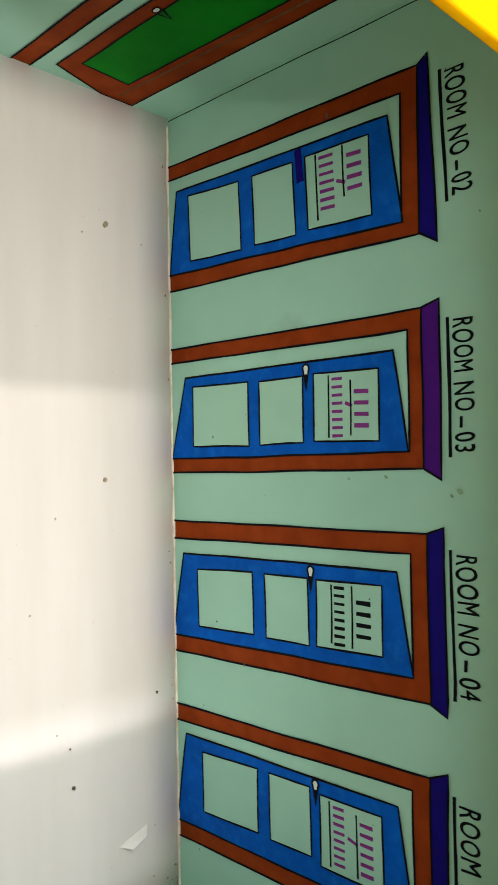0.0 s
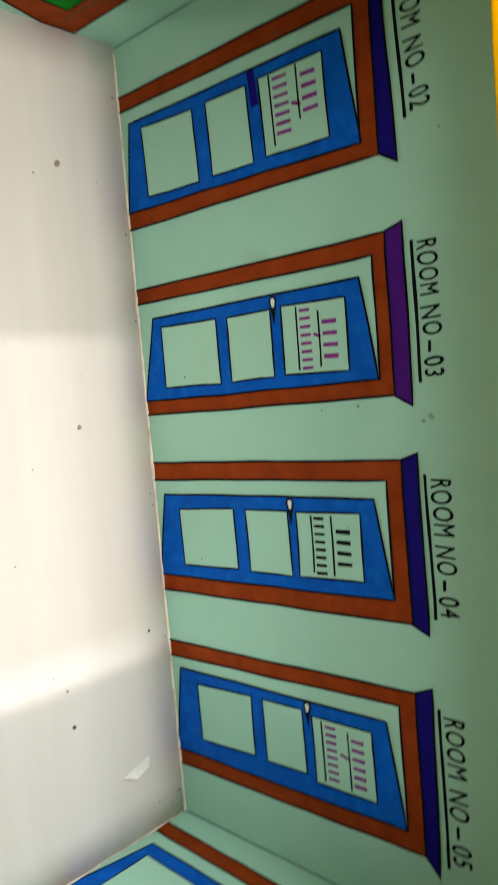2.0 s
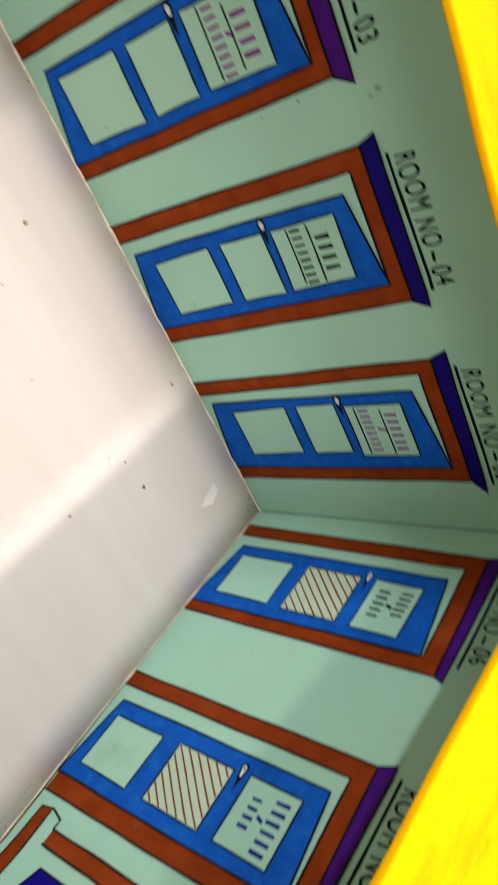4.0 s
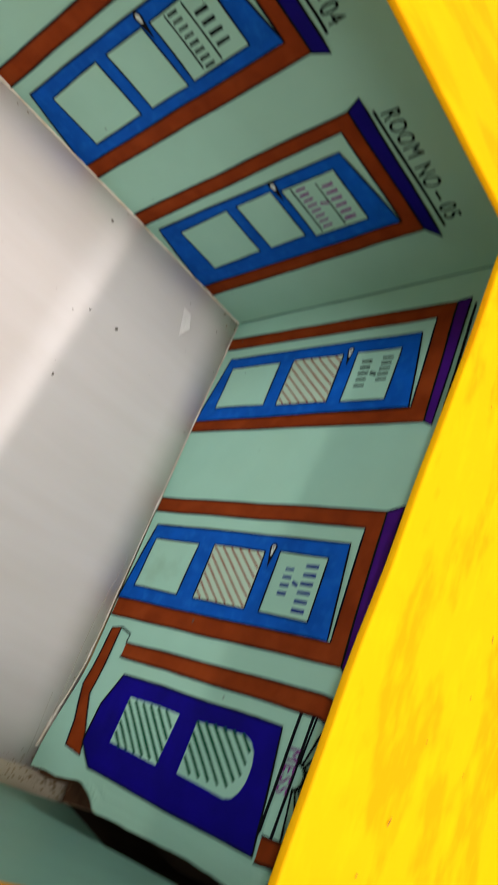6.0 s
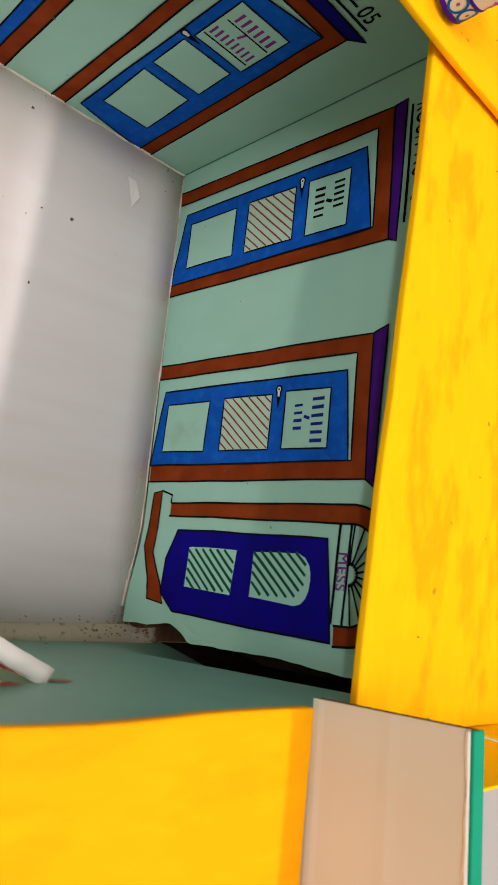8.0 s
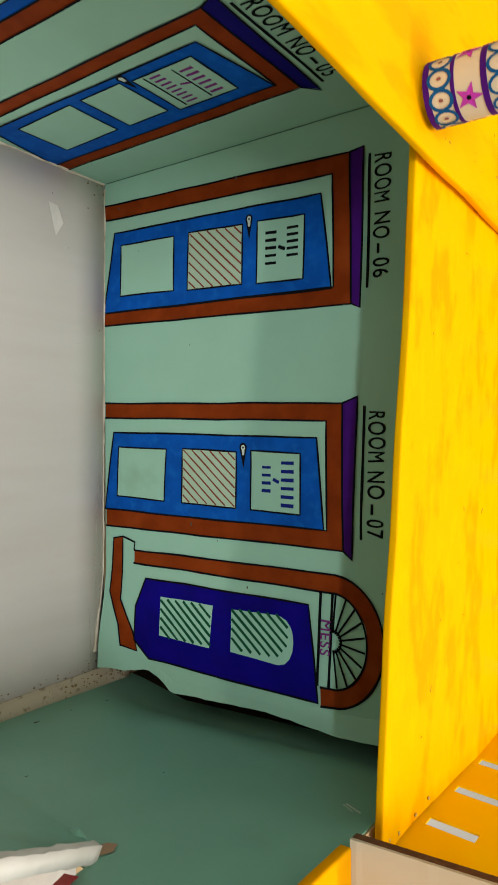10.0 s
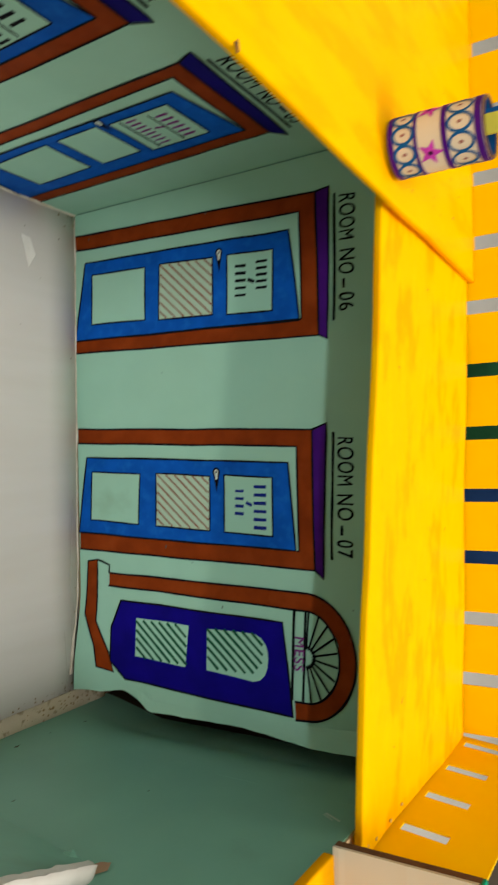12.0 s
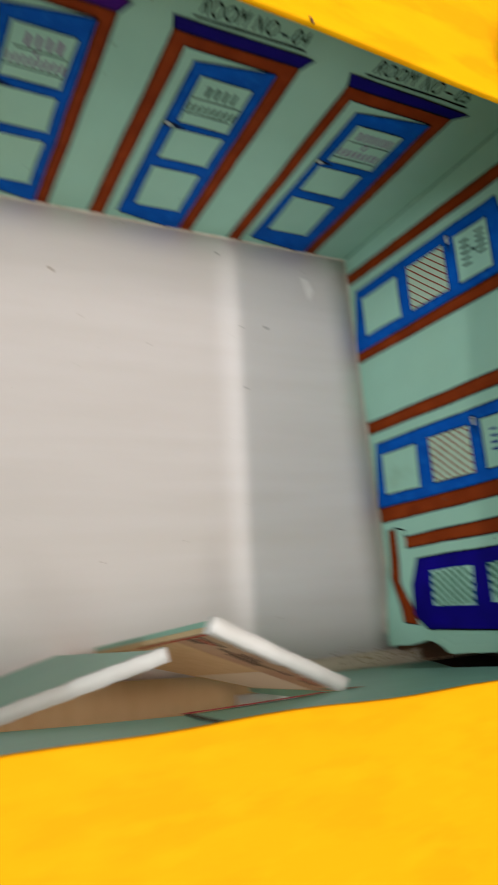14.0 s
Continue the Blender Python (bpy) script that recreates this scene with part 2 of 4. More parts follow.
def drawn_door(on, number, jambs, head, leaf, panels, lintel, lintel_mat, sign, bars, bar_mat, hatch, label, handle=PALE, joined=0.45):
    """A door drawn with markers on the paper wall. jambs: outer and inner u at the floor and at the head, for both sides;
    head: inner and outer v; leaf: its four corners; panels: three quads; lintel: its outer tips."""
    th = thing("drawn_door", label, "drawn door", "drawn doors on the walls")
    (lo0, li0, lo1, li1), (ri0, ro0, ri1, ro1) = jambs
    hi, ho = head
    ink = bmesh.new()
    quads = {
        "left_jamb": [(lo0, 0.01), (li0, 0.01), (li1, hi), (lo1, ho)],
        "right_jamb": [(ri0, 0.01), (ro0, 0.01), (ro1, ho), (ri1, hi)],
        "head_jamb": [(li1, hi), (ri1, hi), (ro1, ho), (lo1, ho)],
    }
    for k, q in quads.items():
        fill(k, q, on, 0.003, BROWN, th)
    ribbon(ink, [(lo0, 0.01), (lo1, ho), (ro1, ho), (ro0, 0.01)], INKW, on, 0.009)
    ribbon(ink, [(li0, 0.01), (li1, hi), (ri1, hi), (ri0, 0.01)], INKW, on, 0.009)
    cap = [(lo1, ho), (ro1, ho), lintel[1], lintel[0]]
    fill("lintel", cap, on, 0.004, lintel_mat, th, "dark marker lintel with slanted ends")
    ribbon(ink, [(lo1, ho), lintel[0], lintel[1], (ro1, ho)], INKW, on, 0.0095)
    lf = fill("leaf", leaf, on, 0.005, BLUE, th, "blue marker door leaf drawn ajar")
    ribbon(ink, leaf, INKW, on, 0.0092, True)
    for i, q in enumerate(panels):
        pn = fill("panel", q, on, 0.007, HATCH if hatch and i == 1 else TEAL, lf)
        ribbon(ink, q, INKW * 0.9, on, 0.0105, True)
        if hatch and i == 1:
            # slanting brown strokes, clipped to the panel's inside
            bm = bmesh.new()
            n = 12
            for k in range(1, n):
                s = 2 * k / n - 1
                a = (0.02, 0.02 + s) if s >= 0 else (0.02 - s, 0.02)
                e = (0.98 - s, 0.98) if s >= 0 else (0.98, 0.98 + s)
                if e[0] - a[0] < 0.06:
                    continue
                f = lambda w: lerp(lerp(q[0], q[1], w[1]), lerp(q[3], q[2], w[1]), w[0])
                ribbon(bm, [f(a), f(e)], 0.015, on, 0.009)
            part("hatching", bm, INK_BROWN, pn, "slanting brown pen strokes")
    part("outline", ink, INK, th, "black marker outline")
    # the plate: two lines of upright bars, one to a letter, with their rules
    q = panels[2]
    bm = bmesh.new()
    rules = bmesh.new()

    def at(r, v):
        return lerp(lerp(q[0], q[3], r), lerp(q[1], q[2], r), v)

    for v0, v1, s0, s1, count, rule, r0, r1 in bars:
        pitch = (s1 - s0) / count
        for k in range(count):
            r = s0 + pitch * (k + 0.5)
            w = 0.40 * pitch * abs(q[3][0] - q[0][0])
            ribbon(bm, [at(r, v0), at(r, v1)], w, on, 0.009)
        if rule:
            ribbon(rules, [at(r0, rule), at(r1, rule)], 0.017, on, 0.009)
    (v0, v1, s0, s1), (v2, v3) = bars[0][:4], bars[1][:2]
    if joined:
        ribbon(bm, [at(joined, lerp((v3, 0), (v0, 0), 0.2)[0]), at(joined + 0.05, lerp((v3, 0), (v0, 0), 0.85)[0])], 0.030, on, 0.0088)
    part("name_bar", bm, bar_mat, lf, "coloured bars of handwriting")
    if bars[0][5]:
        part("rule", rules, INK, lf)
    else:
        rules.free()
    if handle:
        hx, hv, hl = sign["handle"]
        d = 1 if on is not on_right else -1
        r = 0.034
        drop = [(hx + d * r * 5.2, hv)] + [(hx - d * r * math.cos(c), hv + 0.9 * r * math.sin(c)) for c in np.linspace(-2.2, 2.2, 17)]
        hd = bmesh.new()
        hd.faces.new([hd.verts.new(on(*p, 0.0115)) for p in drop])
        knob = part("handle", hd, handle, lf, "pale teardrop handle outlined in black")
        ink = bmesh.new()
        ribbon(ink, drop, 0.017, on, 0.012, True, 0.002)
        neck = 2.0 if hatch else 1.3
        pin = [(hx + d * r * 5.2, hv), (hx + d * r * neck, hv + 0.55 * r), (hx + d * r * neck, hv - 0.55 * r)]
        ink.faces.new([ink.verts.new(on(*p, 0.0122)) for p in pin])
        if hatch:
            ink.faces.new([ink.verts.new(on(*p, 0.0122)) for p in disc(hx, hv, 0.010, 0.010, 10)])
        part("handle_outline", ink, INK, knob)
    else:
        hx, hv, hl = sign["handle"]
        hd = bmesh.new()
        ribbon(hd, [(hx, hv), (hx + hl, hv + 0.02)], 0.07, on, 0.0115)
        part("handle", hd, NAVY, lf, "dark blotted-out handle")
    (a, b), (ta, tb), cap_h = sign["rule"], sign["text"], sign["cap"]
    under = bmesh.new()
    ribbon(under, [a, b], 0.025, on, 0.004)
    part("underline", under, INK, th)
    da = 0.035 if on is on_back else 0.045
    ta, tb = (ta[0], a[1] + da + (b[1] - a[1]) * 0.05), (tb[0], b[1] + da)
    lettering("room_sign", (("ROOM", 0.0, 0.40), ("NO", 0.475, 0.69), ("-", 0.73, 0.81), ("0%d" % number, 0.845, 1.0)), ta, tb, cap_h, on, 0.004, INK, th)
    return th


def quad(l, r, b, t, dl=0.0, db=0.0):
    """A slightly slanted panel: left and right u at its foot, foot and head v, drift of u with height, and of v across."""
    return [(l, b), (l + dl, t), (r + dl, t + db), (r, b + db)]


# panel corners run foot-left, head-left, head-right, foot-right
drawn_door(on_back, 2, ((-6.81, -6.68, -6.79, -6.64), (-5.78, -5.63, -5.73, -5.62)), (2.58, 2.72),
           [(-6.55, 0.16), (-6.52, 2.47), (-5.73, 2.59), (-5.78, 0.05)],
           [quad(-6.47, -5.87, 0.32, 0.97, 0.03, 0.02), quad(-6.44, -5.85, 1.13, 1.58, 0.01, 0.02), quad(-6.44, -5.85, 1.71, 2.31, 0.01, 0.02)],
           ((-6.85, 2.80), (-5.54, 2.86)), NAVY,
           {"handle": (-6.52, 1.64, 0.27), "rule": ((-6.70, 2.89), (-5.79, 2.93)), "text": ((-6.68, 2.95), (-5.82, 2.98)), "cap": 0.148},
           [(0.66, 0.88, 0.10, 0.66, 4, 0.60, 0.02, 0.68), (0.22, 0.45, 0.03, 0.82, 7, 0.17, 0.02, 0.90)], INK_PURPLE, False, "blue door with brown frame drawn beside the corner", None)
drawn_door(on_back, 3, ((-5.08, -4.95, -5.10, -4.96), (-4.05, -3.92, -4.10, -3.98)), (2.61, 2.72),
           [(-4.80, 0.24), (-4.83, 2.49), (-4.10, 2.60), (-4.05, 0.04)],
           [quad(-4.71, -4.165, 0.34, 1.04, 0.0, 0.0), quad(-4.70, -4.17, 1.17, 1.64, -0.01, 0.0), quad(-4.72, -4.19, 1.75, 2.36, 0.01, 0.0)],
           ((-5.145, 2.86), (-3.905, 2.855)), PURPLE,
           {"handle": (-4.765, 1.68, 0.17), "rule": ((-5.01, 2.92), (-4.06, 2.92)), "text": ((-4.99, 2.97), (-4.09, 2.97)), "cap": 0.148},
           [(0.63, 0.85, 0.22, 0.86, 4, 0.58, 0.13, 0.92), (0.29, 0.46, 0.04, 0.98, 8, 0.24, 0.04, 0.95)], INK_PURPLE, False, "blue door with brown frame and purple lintel drawn on paper")
drawn_door(on_back, 4, ((-3.47, -3.31, -3.53, -3.38), (-2.40, -2.25, -2.50, -2.35)), (2.60, 2.735),
           [(-3.18, 0.17), (-3.24, 2.48), (-2.50, 2.60), (-2.40, 0.02)],
           [quad(-3.05, -2.525, 0.36, 1.05, -0.04, 0.01), quad(-3.09, -2.56, 1.19, 1.65, -0.01, 0.015), quad(-3.10, -2.58, 1.74, 2.35, -0.025, 0.0)],
           ((-3.58, 2.865), (-2.28, 2.862)), NAVY,
           {"handle": (-3.17, 1.69, 0.16), "rule": ((-3.43, 2.91), (-2.41, 2.92)), "text": ((-3.40, 2.96), (-2.44, 2.98)), "cap": 0.155},
           [(0.62, 0.84, 0.20, 0.84, 4, 0.56, 0.05, 0.95), (0.28, 0.45, 0.03, 0.98, 8, 0.24, 0.05, 0.92)], INK, False, "blue door with brown frame and navy lintel drawn on paper", joined=0)
drawn_door(on_back, 5, ((-1.75, -1.60, -1.84, -1.71), (-0.66, -0.51, -0.74, -0.60)), (2.58, 2.72),
           [(-1.50, 0.17), (-1.55, 2.46), (-0.74, 2.57), (-0.66, 0.02)],
           [quad(-1.385, -0.845, 0.39, 1.07, -0.04, 0.0), quad(-1.43, -0.88, 1.20, 1.64, -0.02, 0.01), quad(-1.42, -0.86, 1.74, 2.32, -0.01, 0.005)],
           ((-1.90, 2.86), (-0.47, 2.83)), NAVY,
           {"handle": (-1.49, 1.70, 0.17), "rule": ((-1.76, 2.90), (-0.57, 2.90)), "text": ((-1.72, 2.95), (-0.62, 2.95)), "cap": 0.15},
           [(0.65, 0.85, 0.14, 0.92, 6, 0.60, 0.10, 0.95), (0.22, 0.40, 0.05, 0.93, 8, 0.16, 0.04, 0.95)], INK_PURPLE, False, "blue door with brown frame drawn beside the back corner")
drawn_door(on_right, 6, ((-0.23, -0.38, -0.33, -0.48), (-1.34, -1.47, -1.42, -1.58)), (2.67, 2.83),
           [(-0.53, 0.16), (-0.62, 2.56), (-1.43, 2.65), (-1.34, 0.01)],
           [quad(-0.67, -1.19, 0.25, 0.95, -0.03, -0.01), quad(-0.70, -1.24, 1.13, 1.76, -0.035, -0.02), quad(-0.74, -1.29, 1.92, 2.40, -0.02, -0.02)],
           ((-0.31, 2.96), (-1.62, 2.91)), PURPLE,
           {"handle": (-0.70, 1.83, 0.17), "rule": ((-0.38, 3.01), (-1.47, 2.97)), "text": ((-0.41, 3.05), (-1.39, 3.02)), "cap": 0.148},
           [(0.64, 0.88, 0.12, 0.66, 5, 0, 0, 0), (0.18, 0.42, 0.15, 0.76, 5, 0, 0, 0)], INK, True, "blue door with brown hatched panel drawn beside the corner")
drawn_door(on_right, 7, ((-2.27, -2.42, -2.39, -2.53), (-3.35, -3.52, -3.45, -3.61)), (2.58, 2.73),
           [(-2.57, 0.13), (-2.67, 2.49), (-3.45, 2.55), (-3.35, 0.0)],
           [quad(-2.72, -3.22, 0.20, 0.83, -0.03, -0.03), quad(-2.75, -3.26, 1.03, 1.66, -0.03, -0.01), quad(-2.77, -3.30, 1.82, 2.33, -0.03, -0.01)],
           ((-2.34, 2.87), (-3.68, 2.81)), PURPLE,
           {"handle": (-2.745, 1.74, 0.16), "rule": ((-2.42, 2.93), (-3.51, 2.89)), "text": ((-2.47, 2.97), (-3.49, 2.94)), "cap": 0.148},
           [(0.62, 0.88, 0.10, 0.94, 6, 0, 0, 0), (0.23, 0.42, 0.20, 0.72, 4, 0, 0, 0)], INK_BLUE, True, "blue door with brown hatched panel drawn mid-wall")


def mess_door():
    """The arched door with a wheel-shaped fanlight and a bent leaf, drawn at the loose end of the paper."""
    on = on_right
    th = thing("drawn_door", "indigo arched door with green hatched panes, marked MESS", "drawn door", "drawn doors on the walls")
    ink = bmesh.new()
    c, v0 = -4.36, 2.62
    outer = [(-3.75, 0.40), (-3.81, 2.66)] + disc(c, v0, 0.55, 0.46, 30, 0, math.pi)[1:-1] + [(-4.92, 2.50)]
    inner = [(-4.76, 2.50)] + disc(c, v0, 0.40, 0.31, 30, math.pi, -math.pi)[1:-1] + [(-3.96, 2.55), (-3.88, 0.39)]
    band = bmesh.new()
    ribbon(band, [(-3.815, 0.40), (-3.885, 2.58)] + disc(c, v0, 0.475, 0.385, 30, 0, math.pi)[1:-1] + [(-4.835, 2.50)], 0.145, on, 0.003, False, 0.004)
    part("frame", band, BROWN, th, "brown marker arched frame")
    ribbon(ink, outer, INKW, on, 0.009)
    ribbon(ink, inner, INKW, on, 0.009)
    step = [(-3.64, 0.12), (-3.62, 0.25), (-4.25, 0.23), (-4.55, 0.40), (-4.74, 0.46), (-4.70, 0.26), (-4.50, 0.22), (-4.18, 0.08)]
    fill("step", step, on, 0.003, BROWN, th, "brown marker doorstep")
    ribbon(ink, step, INKW, on, 0.009, True)
    ribbon(ink, [(-3.62, 0.25), (-3.67, 0.41), (-3.75, 0.40)], 0.02, on, 0.009)
    leaf = [(-4.02, 0.55), (-4.08, 2.40), (-4.90, 2.48), (-4.86, 1.60), (-4.80, 0.60), (-4.63, 0.42), (-4.30, 0.43)]
    lf = fill("leaf", leaf, on, 0.005, INDIGO, th, "indigo marker door leaf")
    ribbon(ink, leaf, INKW, on, 0.0092, True)
    q1 = [(-4.18, 0.74), (-4.20, 1.38), (-4.60, 1.33), (-4.56, 0.72)]
    q2 = [(-4.21, 1.59), (-4.21, 2.10), (-4.24, 2.17), (-4.30, 2.22), (-4.36, 2.237), (-4.42, 2.24), (-4.50, 2.23), (-4.57, 2.20), (-4.62, 2.15), (-4.64, 2.08), (-4.60, 1.57)]
    for q, lo, hi in ((q1, 0.73, 1.36), (q2, 1.58, 2.2)):
        pn = fill("pane", q, on, 0.007, TEAL, lf)
        bm = bmesh.new()
        for k in range(-6, 9):
            # strokes that climb away from the corner, cut to the pane's box
            pts = []
            for s in np.linspace(0, 1, 40):
                u = -4.20 - 0.375 * s
                v = lo + k * 0.098 + 0.42 * s
                top = hi - (0.12 * max(0, (s - 0.55) / 0.45) ** 2 + 0.12 * max(0, (0.35 - s) / 0.35) ** 2 if q is q2 else 0)
                if lo + 0.004 < v < top - 0.004:
                    pts.append((u, v))
            if len(pts) > 4:
                ribbon(bm, [pts[0], pts[-1]], 0.027, on, 0.009, False, 0.004)
        part("hatching", bm, INK_GREEN, pn, "slanting dark green strokes")
    fan = bmesh.new()
    ribbon(fan, [(-3.96, 2.52), (-4.75, 2.47)], 0.026, on, 0.009)
    ribbon(fan, [(-3.96, 2.63), (-4.75, 2.58)], 0.026, on, 0.009)
    for k in range(10):
        a = math.pi * (0.04 + 0.92 * k / 9)
        ribbon(fan, [(c + 0.07 * math.cos(a), v0 + 0.06 * math.sin(a)), (c + 0.39 * math.cos(a), v0 + 0.30 * math.sin(a))], 0.018, on, 0.009)
    ribbon(fan, disc(c, v0, 0.09, 0.08, 10, 0, math.pi), 0.02, on, 0.009)
    part("fanlight", fan, INK, th, "black spokes of a half-round fanlight")
    lettering("sign", (("MESS", 0.0, 1.0),), (-4.19, 2.515), (-4.48, 2.497), 0.095, on, 0.0105, INK_PURPLE, th)
    part("outline", ink, INK, th, "black marker outline")


mess_door()


def green_door():
    on = on_left
    th = thing("drawn_door", "green door with a broad brown border drawn on paper", "drawn door", "drawn doors on the walls")
    ink = bmesh.new()
    fill("left_jamb", [(-1.60, 0.03), (-1.44, 0.03), (-1.42, 2.7), (-1.60, 2.7)], on, 0.003, BROWN, th)
    ribbon(ink, [(-1.60, 0.03), (-1.60, 2.7)], INKW, on, 0.009)
    ribbon(ink, [(-1.44, 0.03), (-1.42, 2.7)], INKW, on, 0.009)
    border = [(-1.29, 0.20), (-1.28, 2.45), (-0.36, 2.6), (-0.41, 0.03), (-0.75, 0.03)]
    lf = fill("leaf", border, on, 0.004, BROWN, th, "brown marker door border")
    ribbon(ink, border, INKW, on, 0.009, True)
    field = [(-1.15, 0.35), (-1.16, 2.32), (-0.59, 2.42), (-0.67, 0.32)]
    fill("field", field, on, 0.006, GREEN, lf, "green marker field")
    ribbon(ink, field, INKW, on, 0.0095, True)
    groove = bmesh.new()
    ribbon(groove, [(-0.60, 0.10), (-0.48, 2.5)], 0.022, on, 0.006)
    part("groove", groove, EDGE, lf, "darker brown stroke along the border")
    hd = bmesh.new()
    hd.faces.new([hd.verts.new(on(*p, 0.011)) for p in disc(-1.19, 1.34, 0.022, 0.034)])
    part("handle", hd, PALE, lf, "pale teardrop handle")
    ribbon(ink, disc(-1.19, 1.34, 0.024, 0.036), 0.013, on, 0.012, True, 0.003)
    ribbon(ink, [(-1.15, 1.37), (-1.04, 1.33), (-1.15, 1.31)], 0.02, on, 0.012, False, 0.002)
    part("outline", ink, INK, th, "black marker outline")


green_door()


# ---- the open-topped model: floor, walls, boards ----
def paper_wall(name, on, u0, u1, v1, label, thick=0.08, end=None):
    """A papered board; end(v) gives the uneven edge where the paper stops."""
    bm = bmesh.new()
    nu, nv = 60, 60
    sheets = []
    for off in (0.0, -thick):
        grid = []
        for j in range(nv + 1):
            v = v1 * j / nv
            b = end(v) if end else u1
            grid.append([bm.verts.new(on(u0 + (b - u0) * i / nu, v, off)) for i in range(nu + 1)])
        sheets.append(grid)
    front, rear = sheets
    for j in range(nv):
        for i in range(nu):
            for g in sheets:
                bm.faces.new((g[j][i], g[j][i + 1], g[j + 1][i + 1], g[j + 1][i]))
        for i in (0, nu):
            bm.faces.new((front[j][i], front[j + 1][i], rear[j + 1][i], rear[j][i]))
    for i in range(nu):
        for j in (0, nv):
            bm.faces.new((front[j][i], front[j][i + 1], rear[j][i + 1], rear[j][i]))
    bmesh.ops.recalc_face_normals(bm, faces=bm.faces)
    return tagged(part(name, bm, TEAL), label, "wall", kind="structure")


def loose_end(v):
    """The ragged end of the paper: a short lobe at the floor, a notch, then a nearly straight edge."""
    return float(np.interp(v, (0.0, 0.30, 0.46, 0.58, 0.66, 0.92, 1.3, 2.0, 2.35, 2.7, 3.1), (-4.95, -4.95, -4.92, -4.91, -4.95, -5.06, -5.065, -5.08, -5.11, -5.12, -5.095))) + 0.012 * noise.noise(Vector((v * 3.1, 0.4, 0))) + 0.008 * noise.noise(Vector((v * 9.0, 2.4, 0)))


FRONT = -5.15  # inner face of the front wall
paper_wall("wall_back", on_back, -7.40, 0.12, 3.80, "back wall covered in pale teal paper")
paper_wall("wall_right", on_right, -0.002, -5.0, 3.56, "right wall covered in pale teal paper, loose at its end", 0.012, loose_end)
paper_wall("wall_left", on_left, -0.002, FRONT, 3.70, "left wall covered in pale teal paper")
# backing coloured dark for the shade behind the paper's end
tagged(part("wall_right_backing", box((0.10, -4.8, -0.05), (0.18, -0.002, 3.56)), KRAFT_SHADED), "cardboard backing of the right wall, darkened for shade", "wall", kind="structure")
# added wall: closes the corner pocket to light from outside
tagged(part("light_block", box((1.26, -5.45, -0.1), (1.34, 1.4, 3.50)), KRAFT_SHADED), "added dark brown wall that keeps light out of the corner pocket", "wall", kind="structure")

# two more unseen walls that stop light coming in under the boards
tagged(part("light_block_back", box((-8.5, 1.26, -0.1), (1.26, 1.34, 3.86)), TAN), "unseen cardboard wall at the back, added to block light", "wall", kind="structure")
tagged(part("light_block_side", box((-8.5, -5.1, -0.1), (-8.42, 1.26, 3.60)), TAN), "unseen cardboard wall at the side, added to block light", "wall", kind="structure")
# shade of the corner fold, drawn as a thin dark teal strip
bm = bmesh.new()
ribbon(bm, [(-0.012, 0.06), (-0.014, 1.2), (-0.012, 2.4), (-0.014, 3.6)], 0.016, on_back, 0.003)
tagged(part("seam", bm, material("corner_shade", (0.12, 0.24, 0.2), 0.8)), "shade drawn in the fold where the paper turns the corner", "seam", kind="structure")

# white floor sheet, with a dirty glued strip along the front wall
bm = slab([(-7.28, -5.06, -0.03), (-0.0, -5.06, -0.05), (-0.0, 0.0, 0.025), (-7.28, 0.0, 0.03)], 0.05, 0.4, 0.004)
tagged(part("floor", bm, FLOOR), "white board floor, scuffed and spotted", "floor", kind="structure")
tagged(part("base_board", box((-8.6, -8.4, -0.165), (1.5, 1.6, -0.06)), TAN), "raw cardboard base under the model", "base", kind="structure")
for a, b in ((-7.28, -4.95), (-1.95, 0.36)):
    bm = slab([(a, -5.16, 0.005), (b, -5.16, -0.005), (b, -4.98, -0.025), (a, -5.00, -0.02)], 0.03, 0.08, 0.03)
    tagged(part("glue_strip", bm, DIRT), "dirty glued joint along the front wall", "joint", kind="structure")
# dark colour carries both brown grime and the shade behind the paper
tagged(part("base_strip", box((0.005, -5.14, -0.06), (1.25, -4.82, -0.028)), EDGE), "brown base behind the loose paper, dark with grime and painted shade", "base", kind="structure")
bm = slab([(-4.94, -5.35, 0.0), (-2.14, -5.35, 0.0), (-2.14, -5.05, 0.0), (-4.94, -4.90, 0.0)], 0.03, 0.2, 0.004)
tagged(part("threshold", bm, TAN), "raw cardboard threshold under the gate", "threshold", kind="structure")

# ---- front wall with a two-leaf gate cut into it ----
HEAD = [(-4.95, 1.70), (-4.30, 2.20), (-3.75, 2.52), (-2.42, 2.33)]  # the ragged head of the gate
front = thing("wall_front", "front wall in teal darkened for shade, with a gate cut into it", "wall", kind="structure")


def bow(x, z):
    """The front board bends outwards near its end."""
    s = min(1.0, max(0.0, (x + 0.75) / 0.75))
    return 0.16 * s * s * min(1.0, max(0.0, z / 0.7))


